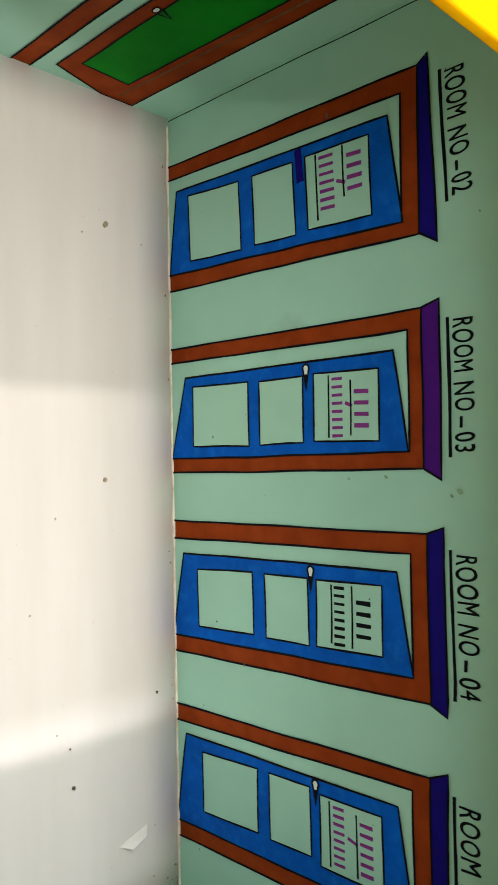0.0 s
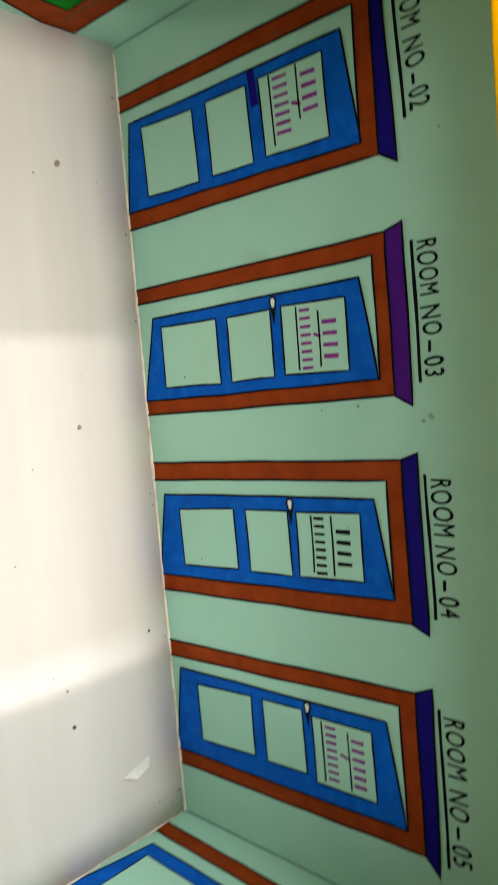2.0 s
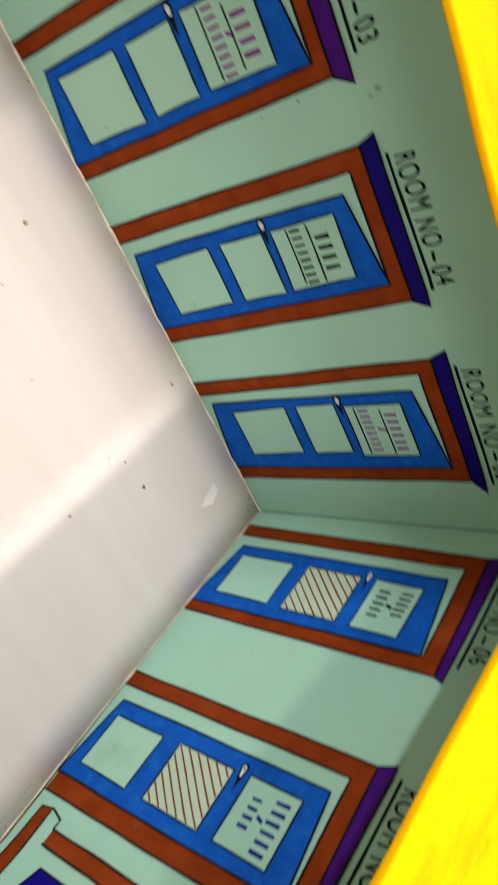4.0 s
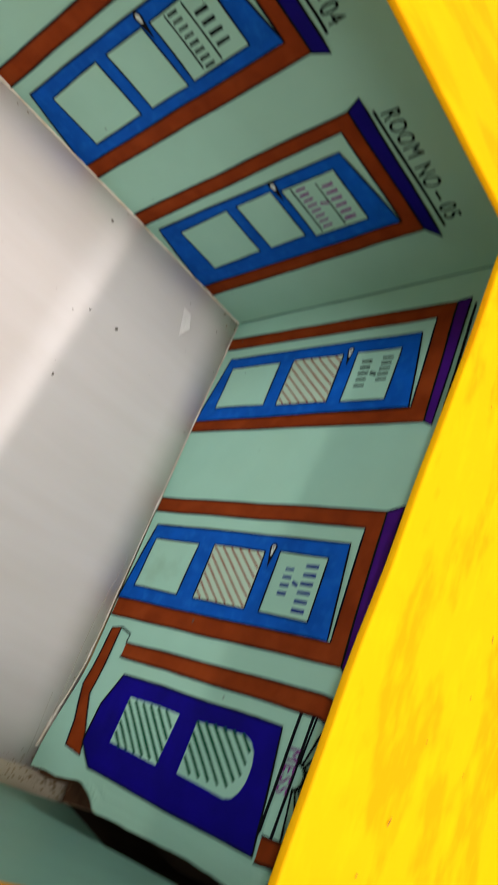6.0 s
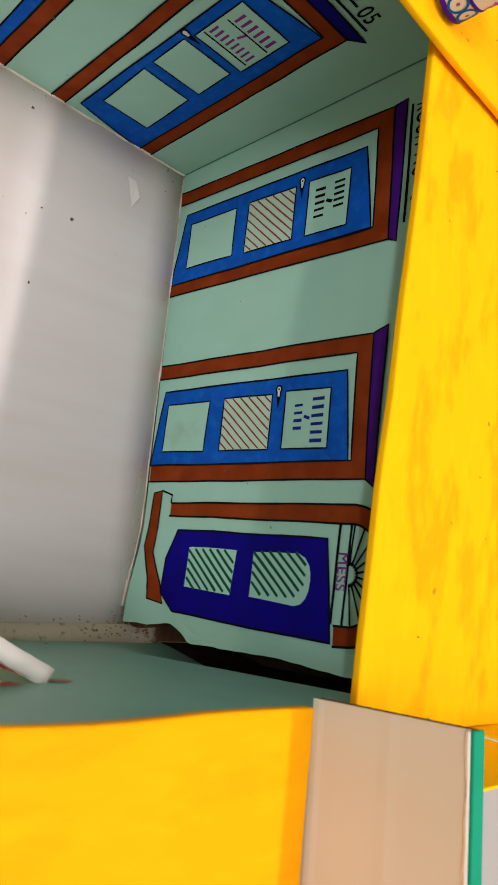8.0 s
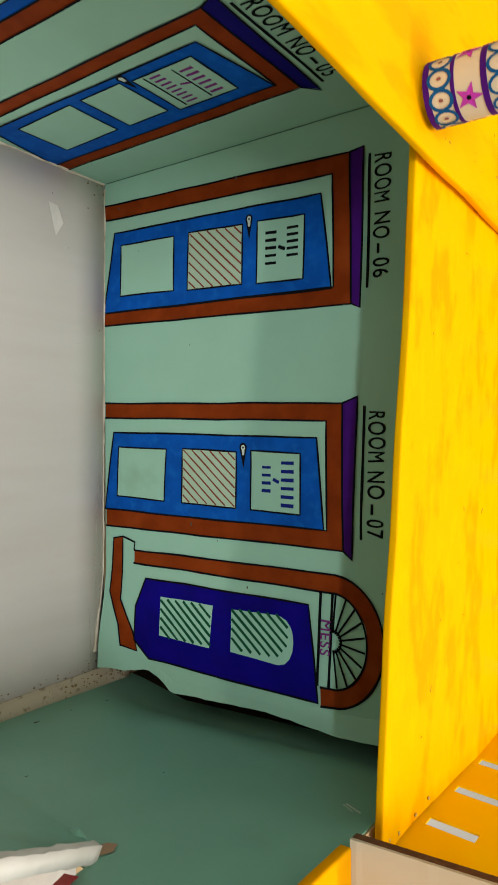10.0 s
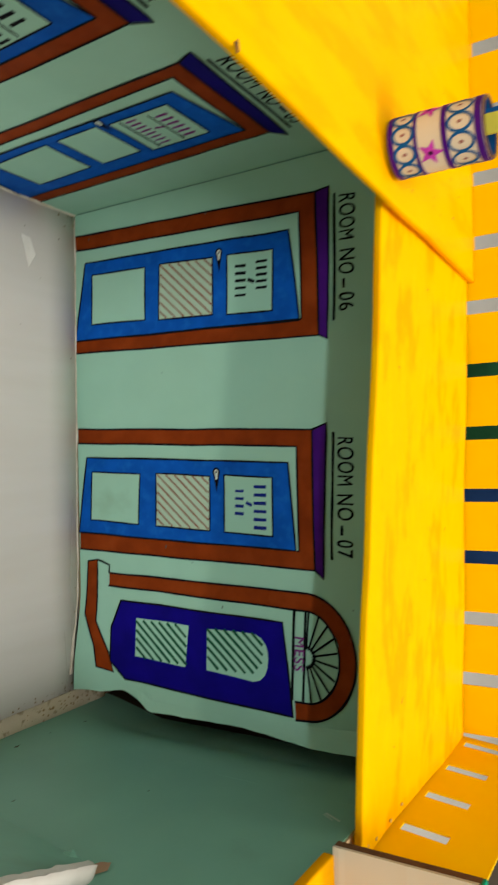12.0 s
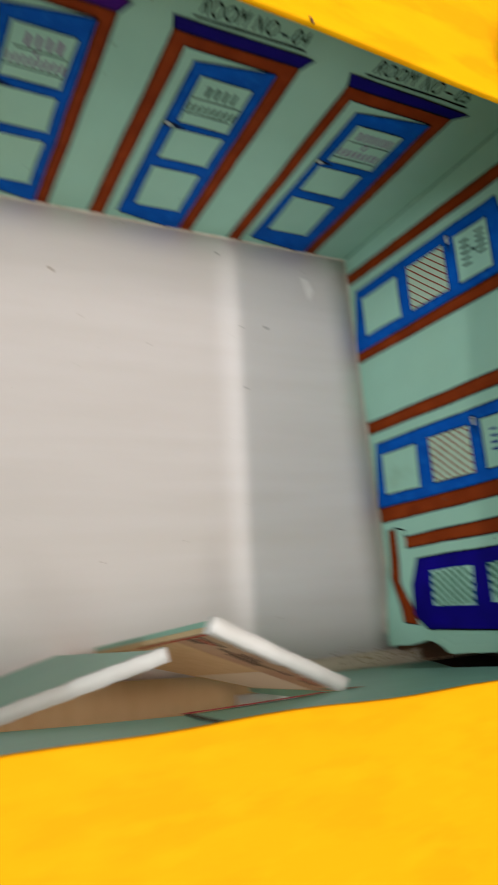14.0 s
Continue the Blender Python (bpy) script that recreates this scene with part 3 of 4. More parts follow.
def front_board(points, step):
    bm = bmesh.new()
    pts = wobble(points, 0.01, True, step)
    f = bm.faces.new([bm.verts.new((p[0], p[1], 0)) for p in pts])
    f.normal_update()
    bmesh.ops.triangulate(bm, faces=[f])
    bmesh.ops.subdivide_edges(bm, edges=bm.edges[:], cuts=2, use_grid_fill=True)
    g = bmesh.ops.extrude_face_region(bm, geom=bm.faces[:])
    rear = {v for v in g["geom"] if isinstance(v, bmesh.types.BMVert)}
    for v in bm.verts:
        x, z = v.co.x, v.co.y
        v.co = Vector((x, FRONT - bow(x, z) - (0.09 if v in rear else 0.0), z)) * D
    bmesh.ops.recalc_face_normals(bm, faces=bm.faces)
    for f in bm.faces:
        f.smooth = True
    for e in bm.edges:
        e.smooth = len(e.link_faces) == 2 and e.calc_face_angle(0) < 0.7
    return bm


part("board", front_board([(-7.4, -0.05), (-4.95, -0.05)] + HEAD + [(-2.42, 3.50), (-7.4, 3.50)], 0.3), TEAL_SHADED, front)
part("board", front_board([(-1.95, -0.05), (-0.8, -0.05), (-0.8, 3.50), (-2.42, 3.50), (-2.42, 2.33)], 0.25), TEAL_SHADED, front)


def bowed_end(x0, x1, nx):
    """The end of the front board as a closed sheet that follows the bow."""
    bm = bmesh.new()
    nz = 24
    g = []
    for back in (0.0, 0.09):
        g.append([])
        for j in range(nz + 1):
            row = []
            for i in range(nx + 1):
                x = x0 + (x1 - x0) * i / nx
                z = -0.05 + (3.55 + 0.055 * min(1.0, (x + 0.8) / 0.5)) * j / nz
                row.append(bm.verts.new(Vector((x, FRONT - bow(x, z) - back, z)) * D))
            g[-1].append(row)
    for j in range(nz):
        for i in range(nx):
            for q in g:
                bm.faces.new((q[j][i], q[j][i + 1], q[j + 1][i + 1], q[j + 1][i]))
        for i in (0, nx):
            bm.faces.new((g[0][j][i], g[0][j + 1][i], g[1][j + 1][i], g[1][j][i]))
    for i in range(nx):
        for j in (0, nz):
            bm.faces.new((g[0][j][i], g[0][j][i + 1], g[1][j][i + 1], g[1][j][i]))
    bmesh.ops.recalc_face_normals(bm, faces=bm.faces)
    for f in bm.faces:
        f.smooth = True
    for e in bm.edges:
        e.smooth = e.calc_face_angle(0) < 0.7
    return bm


part("board", bowed_end(-0.8, 0.42, 24), TEAL_SHADED, front)
# the shadow beside the loose paper, put into the colour of this board end
part("shaded_end", bowed_end(0.42, 1.26, 10), KRAFT_SHADED, front, "board end painted dark as the shade behind the loose paper")
bm = bmesh.new()
ribbon(bm, [(-3.72, 2.50), (-3.80, 2.95), (-3.85, 3.42)], 0.055, lambda u, v, off: Vector((u, FRONT + off, v)) * D, 0.006)
part("slit", bm, SPECK, front, "dark cut in the board over the gate")
bm = bmesh.new()
ribbon(bm, [(-3.74, 2.50), (-3.45, 2.475), (-3.2, 2.44), (-2.75, 2.38), (-2.60, 2.35)], 0.10, lambda u, v, off: Vector((u, FRONT + off, v)) * D, 0.008, False, 0.03)
part("torn_edge", bm, material("red_torn_edge", (0.50, 0.05, 0.07), 0.8, (0.5, 0.25, 0.2), 60), front, "torn red printed edge")



def on_front(u, v, off):
    return Vector((u, FRONT - bow(u, v) + off, v)) * D


fill("torn_hole", [(-2.42, 2.30), (-2.30, 2.37), (-2.22, 2.33), (-2.24, 2.27), (-2.36, 2.20)], on_front, 0.007, PRINT, front, "brown torn cardboard showing at the gate corner")
bm = bmesh.new()
bmesh.ops.create_grid(bm, x_segments=8, y_segments=8, size=0.5)
for v in bm.verts:
    u, w = v.co.x, v.co.y
    lift = 0.09 * max(0.0, 1 - 3.2 * (u * u + w * w)) + 0.015 * noise.noise(Vector((u * 6, w * 6, 4)))
    v.co = on_front(-2.37 + 0.16 * u - 0.05 * w, 2.12 + 0.22 * w, 0.006 + max(0.0, lift))
part("curled_flap", bm, TEAL_SHADED, front, "small curl of torn teal paper")
bm = bmesh.new()
ribbon(bm, [(-1.0, 3.24), (-1.07, 3.38)], 0.014, on_front, 0.006)
ribbon(bm, [(-1.02, 3.23), (-1.08, 3.33)], 0.007, on_front, 0.006)
part("scratch", bm, PALE, front, "short pale scratches")
bm = bmesh.new()
for u, v, r in ((-1.13, 0.28, 0.022), (-0.32, 0.33, 0.016), (-0.75, 0.30, 0.010), (-1.9, 1.1, 0.012), (-1.3, 1.9, 0.008)):
    bm.faces.new([bm.verts.new(on_front(u + 1.6 * r * math.cos(c), v + r * math.sin(c) * (0.6 + 0.4 * math.cos(3 * c)), 0.006)) for c in np.linspace(0, 5.6, 9)])
part("spot", bm, SPECK, front, "dark spots")


def gate_leaf(hinge_low, hinge_top, free_top, free_low, label):
    """A flap of board between four corners; it may be twisted."""
    th = thing("gate_leaf", label, "gate", "leaves of the gate")
    a, b, c, d = [Vector(p) for p in (hinge_low, hinge_top, free_top, free_low)]

    def at(s, r, off=0.0):
        p = (a * (1 - r) + b * r) * (1 - s) + (d * (1 - r) + c * r) * s
        along, up = (d - a) * (1 - r) + (c - b) * r, (b - a) * (1 - s) + (c - d) * s
        n = up.cross(along).normalized()
        if n.y > 0:
            n = -n
        return (p + n * off) * D

    def sheet(o0, o1, s0=0.0, s1=1.0, r0=0.0, r1=1.0, n=10):
        bm = bmesh.new()
        g = [[[bm.verts.new(at(s0 + (s1 - s0) * i / n, r0 + (r1 - r0) * j / n, o)) for i in range(n + 1)] for j in range(n + 1)] for o in (o0, o1)]
        for j in range(n):
            for i in range(n):
                for q in g:
                    bm.faces.new((q[j][i], q[j][i + 1], q[j + 1][i + 1], q[j + 1][i]))
            for i in (0, n):
                bm.faces.new((g[0][j][i], g[0][j + 1][i], g[1][j + 1][i], g[1][j][i]))
                bm.faces.new((g[0][i][j], g[0][i][j + 1], g[1][i][j + 1], g[1][i][j]))
        bmesh.ops.recalc_face_normals(bm, faces=bm.faces)
        return bm

    part("inner_face", sheet(-0.04, 0.0), TEAL_SHADED, th)
    outer = part("outer_face", sheet(0.002, 0.04), TAN, th, "raw printed cardboard")
    part("print", sheet(0.041, 0.043, 0.0, 1.0, 0.74, 0.985), PRINT, outer, "faded reddish print along the top")
    tape = part("taped_edge", sheet(-0.055, 0.048, -0.01, 1.01, 0.975, 1.012, 24), TAPE, th, "white tape over the edge")
    for v in tape.data.vertices:
        v.co += noise.noise_vector(v.co * 90) * 0.0010 + noise.noise_vector(v.co * 260) * 0.0005
    for f in tape.data.polygons:
        f.use_smooth = True
    for k, (u0, u1, v) in enumerate(((0.42, 0.80, 0.865), (0.50, 0.72, 0.835), (0.80, 0.97, 0.90), (0.84, 0.95, 0.875), (0.88, 0.98, 0.85), (0.90, 0.97, 0.825), (0.55, 0.70, 0.90), (0.30, 0.40, 0.88), (0.10, 0.26, 0.91), (0.12, 0.22, 0.87))):
        part("print_line", sheet(0.044, 0.047, u0, u1, v, v + 0.009, 6), INK_RED if k in (3, 8) else INK, outer)
    part("faded_patch", sheet(0.0405, 0.0415, 0.02, 0.40, 0.06, 0.735, 6), TUBE_PAPER, outer, "pale bleached patch")
    part("print_line", sheet(0.044, 0.047, 0.975, 0.985, 0.45, 0.97, 6), INK_RED, outer, "red printed rule")
    return th


gate_leaf((-1.97, -5.16, 0.08), (-2.40, -5.12, 2.33), (-3.56, -4.62, 2.62), (-3.60, -4.70, 0.10), "cardboard gate leaf leaning inwards, white tape on its edge")
gate_leaf((-4.95, -5.02, 0.08), (-4.93, -5.12, 1.72), (-3.76, -4.78, 2.28), (-3.95, -4.74, 0.10), "cardboard gate leaf ajar, white tape on its edge")

# white paper lying on the base outside the wall
tagged(part("base_paper", slab([(-2.12, -8.2, -0.035), (-0.4, -8.2, -0.035), (-0.4, -5.26, -0.03), (-2.12, -5.26, -0.03)], 0.02, 0.4, 0.006), WHITE_TORN), "pale paper sheet lying on the base outside the gate", "paper", kind="structure")

# ---- yellow walkway boards round the open court ----
def rise(y):
    return 3.80 + 0.04 * y


def board(name, corners, thick, mat, label):
    ob = tagged(part(name, slab(corners, thick, 0.2, 0.02), mat), label, "walkway")
    return soften(ob, 0.0016, 3)


board("walkway_board", [(-1.23, -5.33, rise(-5.3)), (1.37, -5.33, rise(-5.3)), (1.05, 0.2, 3.90), (-0.94, 0.2, 3.86)], 0.06, YELLOW, "yellow painted walkway board beside the slotted parapet")
board("walkway_board", [(-8.6, -0.66, 3.95), (1.18, -1.06, 3.893), (1.12, 1.5, 3.95), (-8.6, 1.5, 3.98)], 0.058, YELLOW_X, "yellow painted walkway board carrying a paper tube")
board("walkway_board", [(-8.6, -5.10, 3.70), (-6.20, -5.10, 3.70), (-6.14, -0.5, 3.80), (-8.6, -0.5, 3.80)], 0.07, YELLOW, "yellow painted walkway board above the green door")
board("walkway_board", [(-8.6, -8.2, 3.52), (-1.50, -8.2, 3.515), (-1.50, -5.12, 3.525), (-8.6, -5.12, 3.56)], 0.08, YELLOW_WARM, "yellow painted walkway board over the gate")


def parapet(name, a, b, pitch, first, label, slot=0.125, sill=0.43, foot=-0.03, top=0.62, lean=0.0):
    """An upright yellow strip with slots cut through, from a to b (dm), standing on the walkway."""
    a, b = Vector(a), Vector(b)
    th = thing(name, label, "parapet")
    length = (b - a).length
    d = (b - a).normalized()
    d.z = 0
    side = Vector((-d.y, d.x, 0)) * 0.007

    def piece(nm, s0, s1, z0, z1):
        bm = bmesh.new()
        bmesh.ops.create_cube(bm, size=1)
        for v in bm.verts:
            p = a + d * (s0 + (s1 - s0) * (v.co.x + 0.5)) + side * v.co.y * 2
            p.z = a.z + (b.z - a.z) * (s0 + (s1 - s0) * (v.co.x + 0.5)) / length + z0 + (z1 - z0) * (v.co.z + 0.5)
            p -= side.normalized() * (z0 + (z1 - z0) * (v.co.z + 0.5)) * lean
            v.co = p * D
        part(nm, bm, YELLOW_CARD, th)

    piece("top_rail", 0, length, sill, top)
    if foot > 0:
        piece("bottom_rail", 0, length, -0.03, foot)
    s, prev = first, 0.0
    while s < length:
        piece("slat", prev, s, foot, sill)
        prev = s + slot
        s += pitch
    piece("slat", prev, length, foot, sill)
    return th


parapet("parapet", (1.385, -5.30, rise(-5.3)), (1.00, 1.5, 3.96), 0.583, 0.47, "yellow cardboard parapet with upright slots")
parapet("parapet", (-1.15, -5.34, rise(-5.3)), (1.38, -5.34, rise(-5.3)), 0.583, 0.55, "yellow cardboard parapet at the front with slots", 0.12, 0.385, 0.045, 0.72, 0.1)

# pins along the front end of the right board
for k, x in enumerate((-1.10, -0.95, -0.42, -0.66)):
    bm = bmesh.new()
    bmesh.ops.create_uvsphere(bm, u_segments=10, v_segments=6, radius=0.0014)
    for v in bm.verts:
        v.co = Vector((x * D, (-5.245 - 0.02 * (k % 2)) * D, rise(-5.2) * D + 0.0002)) + Vector((v.co.x, v.co.y, v.co.z * 0.5))
    tagged(part("pin", bm, material("brass_pin", (0.55, 0.4, 0.12), 0.3)), "small brass pin pressed into the yellow board", "pin", "pins in the board")

# ---- cream panel with a green edge, standing at the end of the front board ----
pan = thing("cardboard_box", "cream cardboard box side with green edge beside the yellow board", "cardboard box")
bm = bmesh.new()
rib = [(-1.500, 3.52), (-1.502, 3.56), (-1.499, 3.60), (-1.500, 3.94), (-1.5025, 4.00), (-1.500, 4.06), (-1.502, 4.40), (-1.50, 4.42), (-1.478, 4.42), (-1.478, 3.52)]
ends = [[bm.verts.new(Vector((x, y, z)) * D) for x, z in rib] for y in (-8.2, -5.085)]
for k in range(len(rib)):
    q = (k + 1) % len(rib)
    bm.faces.new((ends[0][k], ends[0][q], ends[1][q], ends[1][k]))
bm.faces.new(ends[0])
bm.faces.new(ends[1])
bmesh.ops.recalc_face_normals(bm, faces=bm.faces)
part("face", bm, CREAM, pan, "cream smooth card with faint creases")
part("core", box((-1.477, -8.2, 3.52), (-1.41, -5.088, 4.427)), EDGE, pan, "brown corrugated core")
# unseen filler, added to stop light leaking between the two yellow boards
part("gap_filler", box((-1.50, -8.2, 3.45), (-1.0, -5.16, 3.515)), TAN, pan)
soften(part("green_strip", box((-1.510, -8.2, 4.428), (-1.41, -5.085, 4.452)), GREEN_EDGE, pan, "green paper strip"), 0.0008)
bm = bmesh.new()
rows = []
for k in range(90):
    y = -5.09 - 3.05 * k / 89
    w = 0.014 + 0.010 * noise.noise(Vector((k * 0.2, 3.1, 0))) + 0.006 * noise.noise(Vector((k * 1.3, 7.7, 0)))
    rows.append([bm.verts.new(Vector(p) * D) for p in ((-1.513, y, 4.431), (-1.516, y, 4.427 - 0.5 * w), (-1.507, y, 4.427 - 1.6 * w), (-1.500, y, 4.427 - 1.6 * w), (-1.500, y, 4.431))])
for k in range(89):
    for i in range(5):
        bm.faces.new((rows[k][i], rows[k + 1][i], rows[k + 1][(i + 1) % 5], rows[k][(i + 1) % 5]))
bmesh.ops.recalc_face_normals(bm, faces=bm.faces)
part("torn_strip", bm, WHITE_TORN, pan, "white torn paper edge")

# ---- decorated paper tube on the back board ----
def paper_tube(x, y, z, r, h):
    th = thing("paper_tube", "decorated paper tube with purple bands on the yellow board", "tube")
    c = Vector((x, y, z))

    def shell(nm, r0, r1, z0, z1, mat, label=""):
        bm = bmesh.new()
        n = 40
        rings = []
        for rr, zz in ((r1, z0), (r1, z1), (r0, z1), (r0, z0)):
            rings.append([bm.verts.new((c + Vector((rr * math.cos(2 * math.pi * k / n), rr * math.sin(2 * math.pi * k / n), zz))) * D) for k in range(n)])
        for i in range(4):
            for k in range(n):
                bm.faces.new((rings[i][k], rings[i][(k + 1) % n], rings[(i + 1) % 4][(k + 1) % n], rings[(i + 1) % 4][k]))
        bmesh.ops.recalc_face_normals(bm, faces=bm.faces)
        for f in bm.faces:
            f.smooth = True
        ob = part(nm, bm, mat, th, label)
        e = ob.modifiers.new("split", "EDGE_SPLIT")
        return ob

    shell("wall", r - 0.02, r, 0, h, TUBE_PAPER)
    shell("lining", r - 0.024, r - 0.021, 0.01, h - 0.004, TEAL_INK, "blue inside")
    shell("rim", r - 0.021, r + 0.001, h - 0.006, h + 0.004, EDGE, "brown torn rim")
    for z0, z1 in ((0.0, 0.035), (0.165, 0.187), (0.34, 0.375), (0.545, 0.59)):
        shell("band", r - 0.01, r + 0.004, z0, z1, PURPLE, "purple marker band")

    def around(u, v, off):
        a = u / r
        return (c + Vector(((r + off) * math.cos(a), (r + off) * math.sin(a), v))) * D

    turns = 2 * math.pi * r
    for v in (0.10, 0.458):
        for k in range(10):
            u = turns * k / 10
            bm = bmesh.new()
            ribbon(bm, disc(u, v, 0.056, 0.064 if v < 0.2 else 0.075, 16), 0.018, around, 0.005, True, 0.002)
            ring = part("ring", bm, TEAL_INK, th)
            bm = bmesh.new()
            bm.faces.new([bm.verts.new(around(*p, 0.005)) for p in disc(u, v, 0.011, 0.014, 10)])
            part("dot", bm, DOT, ring)
    for k in range(4):
        u = turns * (k / 4 + 0.62)
        bm = bmesh.new()
        pts = []
        for i in range(10):
            q = 0.085 if i % 2 == 0 else 0.035
            pts.append((u + q * math.cos(math.pi * i / 5 + 0.3), 0.262 + q * math.sin(math.pi * i / 5 + 0.3)))
        mid = bm.verts.new(around(u, 0.262, 0.006))
        vs = [bm.verts.new(around(*p, 0.005)) for p in pts]
        for i in range(10):
            bm.faces.new((mid, vs[i], vs[(i + 1) % 10]))
        fl = part("flower", bm, PINK, th, "magenta star flower")
        bm = bmesh.new()
        bm.faces.new([bm.verts.new(around(*p, 0.0075)) for p in disc(u, 0.262, 0.014, 0.014, 10)])
        part("heart", bm, INK, fl)


paper_tube(-1.09, -0.62, 3.945, 0.19, 0.60)
for dx, dy, hh, mat, lb in ((0.02, 0.06, 0.72, material("pale_yellow_card", (0.75, 0.62, 0.08), 0.5), "folded yellow card strip inside the paper tube"), (0.04, 0.10, 0.68, TEAL_INK, "folded blue card strip inside the paper tube")):
    bm = box((-1.09 + dx - 0.02, -0.62 + dy - 0.10, 3.96), (-1.09 + dx, -0.62 + dy + 0.03, 3.95 + hh))
    tagged(part("card_strip", bm, mat), lb, "card strip", "card strips in the tube")

# small brown peg at the rim of the back board
bm = box((-0.009, -0.03, -0.008), (0.009, 0.022, 0.008))
bmesh.ops.transform(bm, matrix=pose(-3.11 * D, -0.88 * D, 3.935 * D, 8, 0, 25), verts=bm.verts)
tagged(soften(part("peg", bm, EDGE), 0.001), "small brown peg at the rim of the yellow board", "peg")

# ---- specks and a torn scrap on the floor ----
rnd = random.Random(4)
for k, (x, y, r, mat) in enumerate(((-6.13, -0.72, 0.03, SPECK_BROWN), (-3.89, -0.77, 0.022, SPECK_BROWN), (-1.33, -1.13, 0.018, SPECK), (-1.91, -0.24, 0.015, SPECK), (-1.67, -1.92, 0.012, SPECK), (-1.66, -1.16, 0.010, SPECK), (-6.02, -0.96, 0.008, SPECK_BROWN))):
    bm = bmesh.new()
    pts = [(x + r * (0.6 + 0.6 * rnd.random()) * math.cos(a), y + r * (0.6 + 0.6 * rnd.random()) * math.sin(a)) for a in np.linspace(0, 6.0, 9)]
    bm.faces.new([bm.verts.new(Vector((p[0], p[1], 0.04 + 0.015 * y)) * D) for p in pts])
    g = bmesh.ops.extrude_face_region(bm, geom=bm.faces[:])
    for v in g["geom"]:
        if isinstance(v, bmesh.types.BMVert):
            v.co.z -= 0.0008
    tagged(part("speck", bm, mat), "small dark speck of dirt on the white floor", "speck", "specks on the floor")
bm = bmesh.new()
vs = [bm.verts.new(Vector(p) * D) for p in ((-0.66, -0.69, 0.022), (-0.75, -0.38, 0.026), (-0.66, -0.40, 0.05), (-0.60, -0.56, 0.06))]
bm.faces.new(vs)
scrap = part("paper_scrap", bm, WHITE_TORN)
scrap.modifiers.new("thickness", "SOLIDIFY").thickness = 0.0004
tagged(scrap, "torn scrap of white paper on the floor", "scrap")

# creases in the floor sheet beside the right wall, their shade drawn as darker strips
bm = bmesh.new()
for pts, w in (([(-0.10, -3.0), (-0.13, -3.9), (-0.12, -4.5), (-0.05, -4.93)], 0.006), ([(-0.22, -4.35), (-0.19, -4.9)], 0.004)):
    ribbon(bm, pts, w, lambda u, v, off: Vector((u, v, 0.034 + 0.075 * v / 5.0 + off)) * D, 0.004, False, 0.015)
tagged(part("floor_crease", bm, material("crease_shade", (0.46, 0.41, 0.35), 0.8)), "thin creases drawn as shade lines on the white floor sheet", "crease", kind="structure")

# seam in the corner, pale paper edges along the floor, fine dirt
bm = bmesh.new()
ribbon(bm, [(-7.245, 0.05), (-7.25, 1.2), (-7.24, 2.4), (-7.25, 3.6)], 0.009, on_back, 0.003)
tagged(part("seam", bm, INK), "dark seam where the paper meets in the corner", "seam", kind="structure")
for nm, a, b in (("trim_back", (-7.2, -0.03, 0.02), (-0.02, -0.004, 0.055)), ("trim_side", (-0.03, -4.8, -0.03), (-0.004, -0.05, 0.045))):
    bm = bmesh.new()
    n = 60
    rows = []
    for k in range(n + 1):
        t = k / n
        p = Vector(a) + (Vector(b) - Vector(a)) * t if nm == "trim_back" else Vector((0, a[1] + (b[1] - a[1]) * t, 0))
        w = 0.006 + 0.014 * noise.noise(Vector((k * 0.4, 2.0, 0)))
        h = 0.010 + 0.012 * noise.noise(Vector((k * 0.3, 5.0, 0)))
        if nm == "trim_back":
            q = ((p.x, -w - 0.01, 0.0), (p.x, -w - 0.01, 0.036), (p.x, -0.003, 0.036 + h), (p.x, -0.003, 0.0))
        else:
            z = 0.03 + 0.075 * p.y / 5.0
            c = curl(p.y, 0.0)
            q = ((-w - 0.01 - c, p.y, z - 0.03), (-w - 0.01 - c, p.y, z + 0.006), (-0.012 - curl(p.y, 0.05), p.y, z + h), (-0.003, p.y, z - 0.03))
        rows.append([bm.verts.new(Vector(v) * D) for v in q])
    for k in range(n):
        for i in range(4):
            bm.faces.new((rows[k][i], rows[k + 1][i], rows[k + 1][(i + 1) % 4], rows[k][(i + 1) % 4]))
    bmesh.ops.recalc_face_normals(bm, faces=bm.faces)
    tagged(part(nm, bm, material("edge_paper", (0.68, 0.62, 0.53), 0.8, (0.46, 0.37, 0.26), 60, mix=0.8, contrast=(0.45, 0.7))), "pale paper edge along the floor", "trim", kind="structure")
bm = bmesh.new()
rnd = random.Random(17)
for k in range(70):
    x, y, r = rnd.uniform(-7.0, -0.2), -5.0 * rnd.random() ** 1.2, 0.003 + 0.007 * rnd.random() ** 3
    z = 0.03 + 0.075 * y / 5.0 + 0.004
    a0 = rnd.random() * 6
    bm.faces.new([bm.verts.new(Vector((x + r * (1 + 0.8 * math.cos(a0)) * math.cos(a + a0), y + r * math.sin(a + a0), z)) * D) for a in (0, 1.2, 2.5, 3.8, 5.0)])
tagged(part("floor_dirt", bm, DIRT_FINE), "fine dark dirt scattered on the white floor", "dirt", kind="stuff")

bm = bmesh.new()
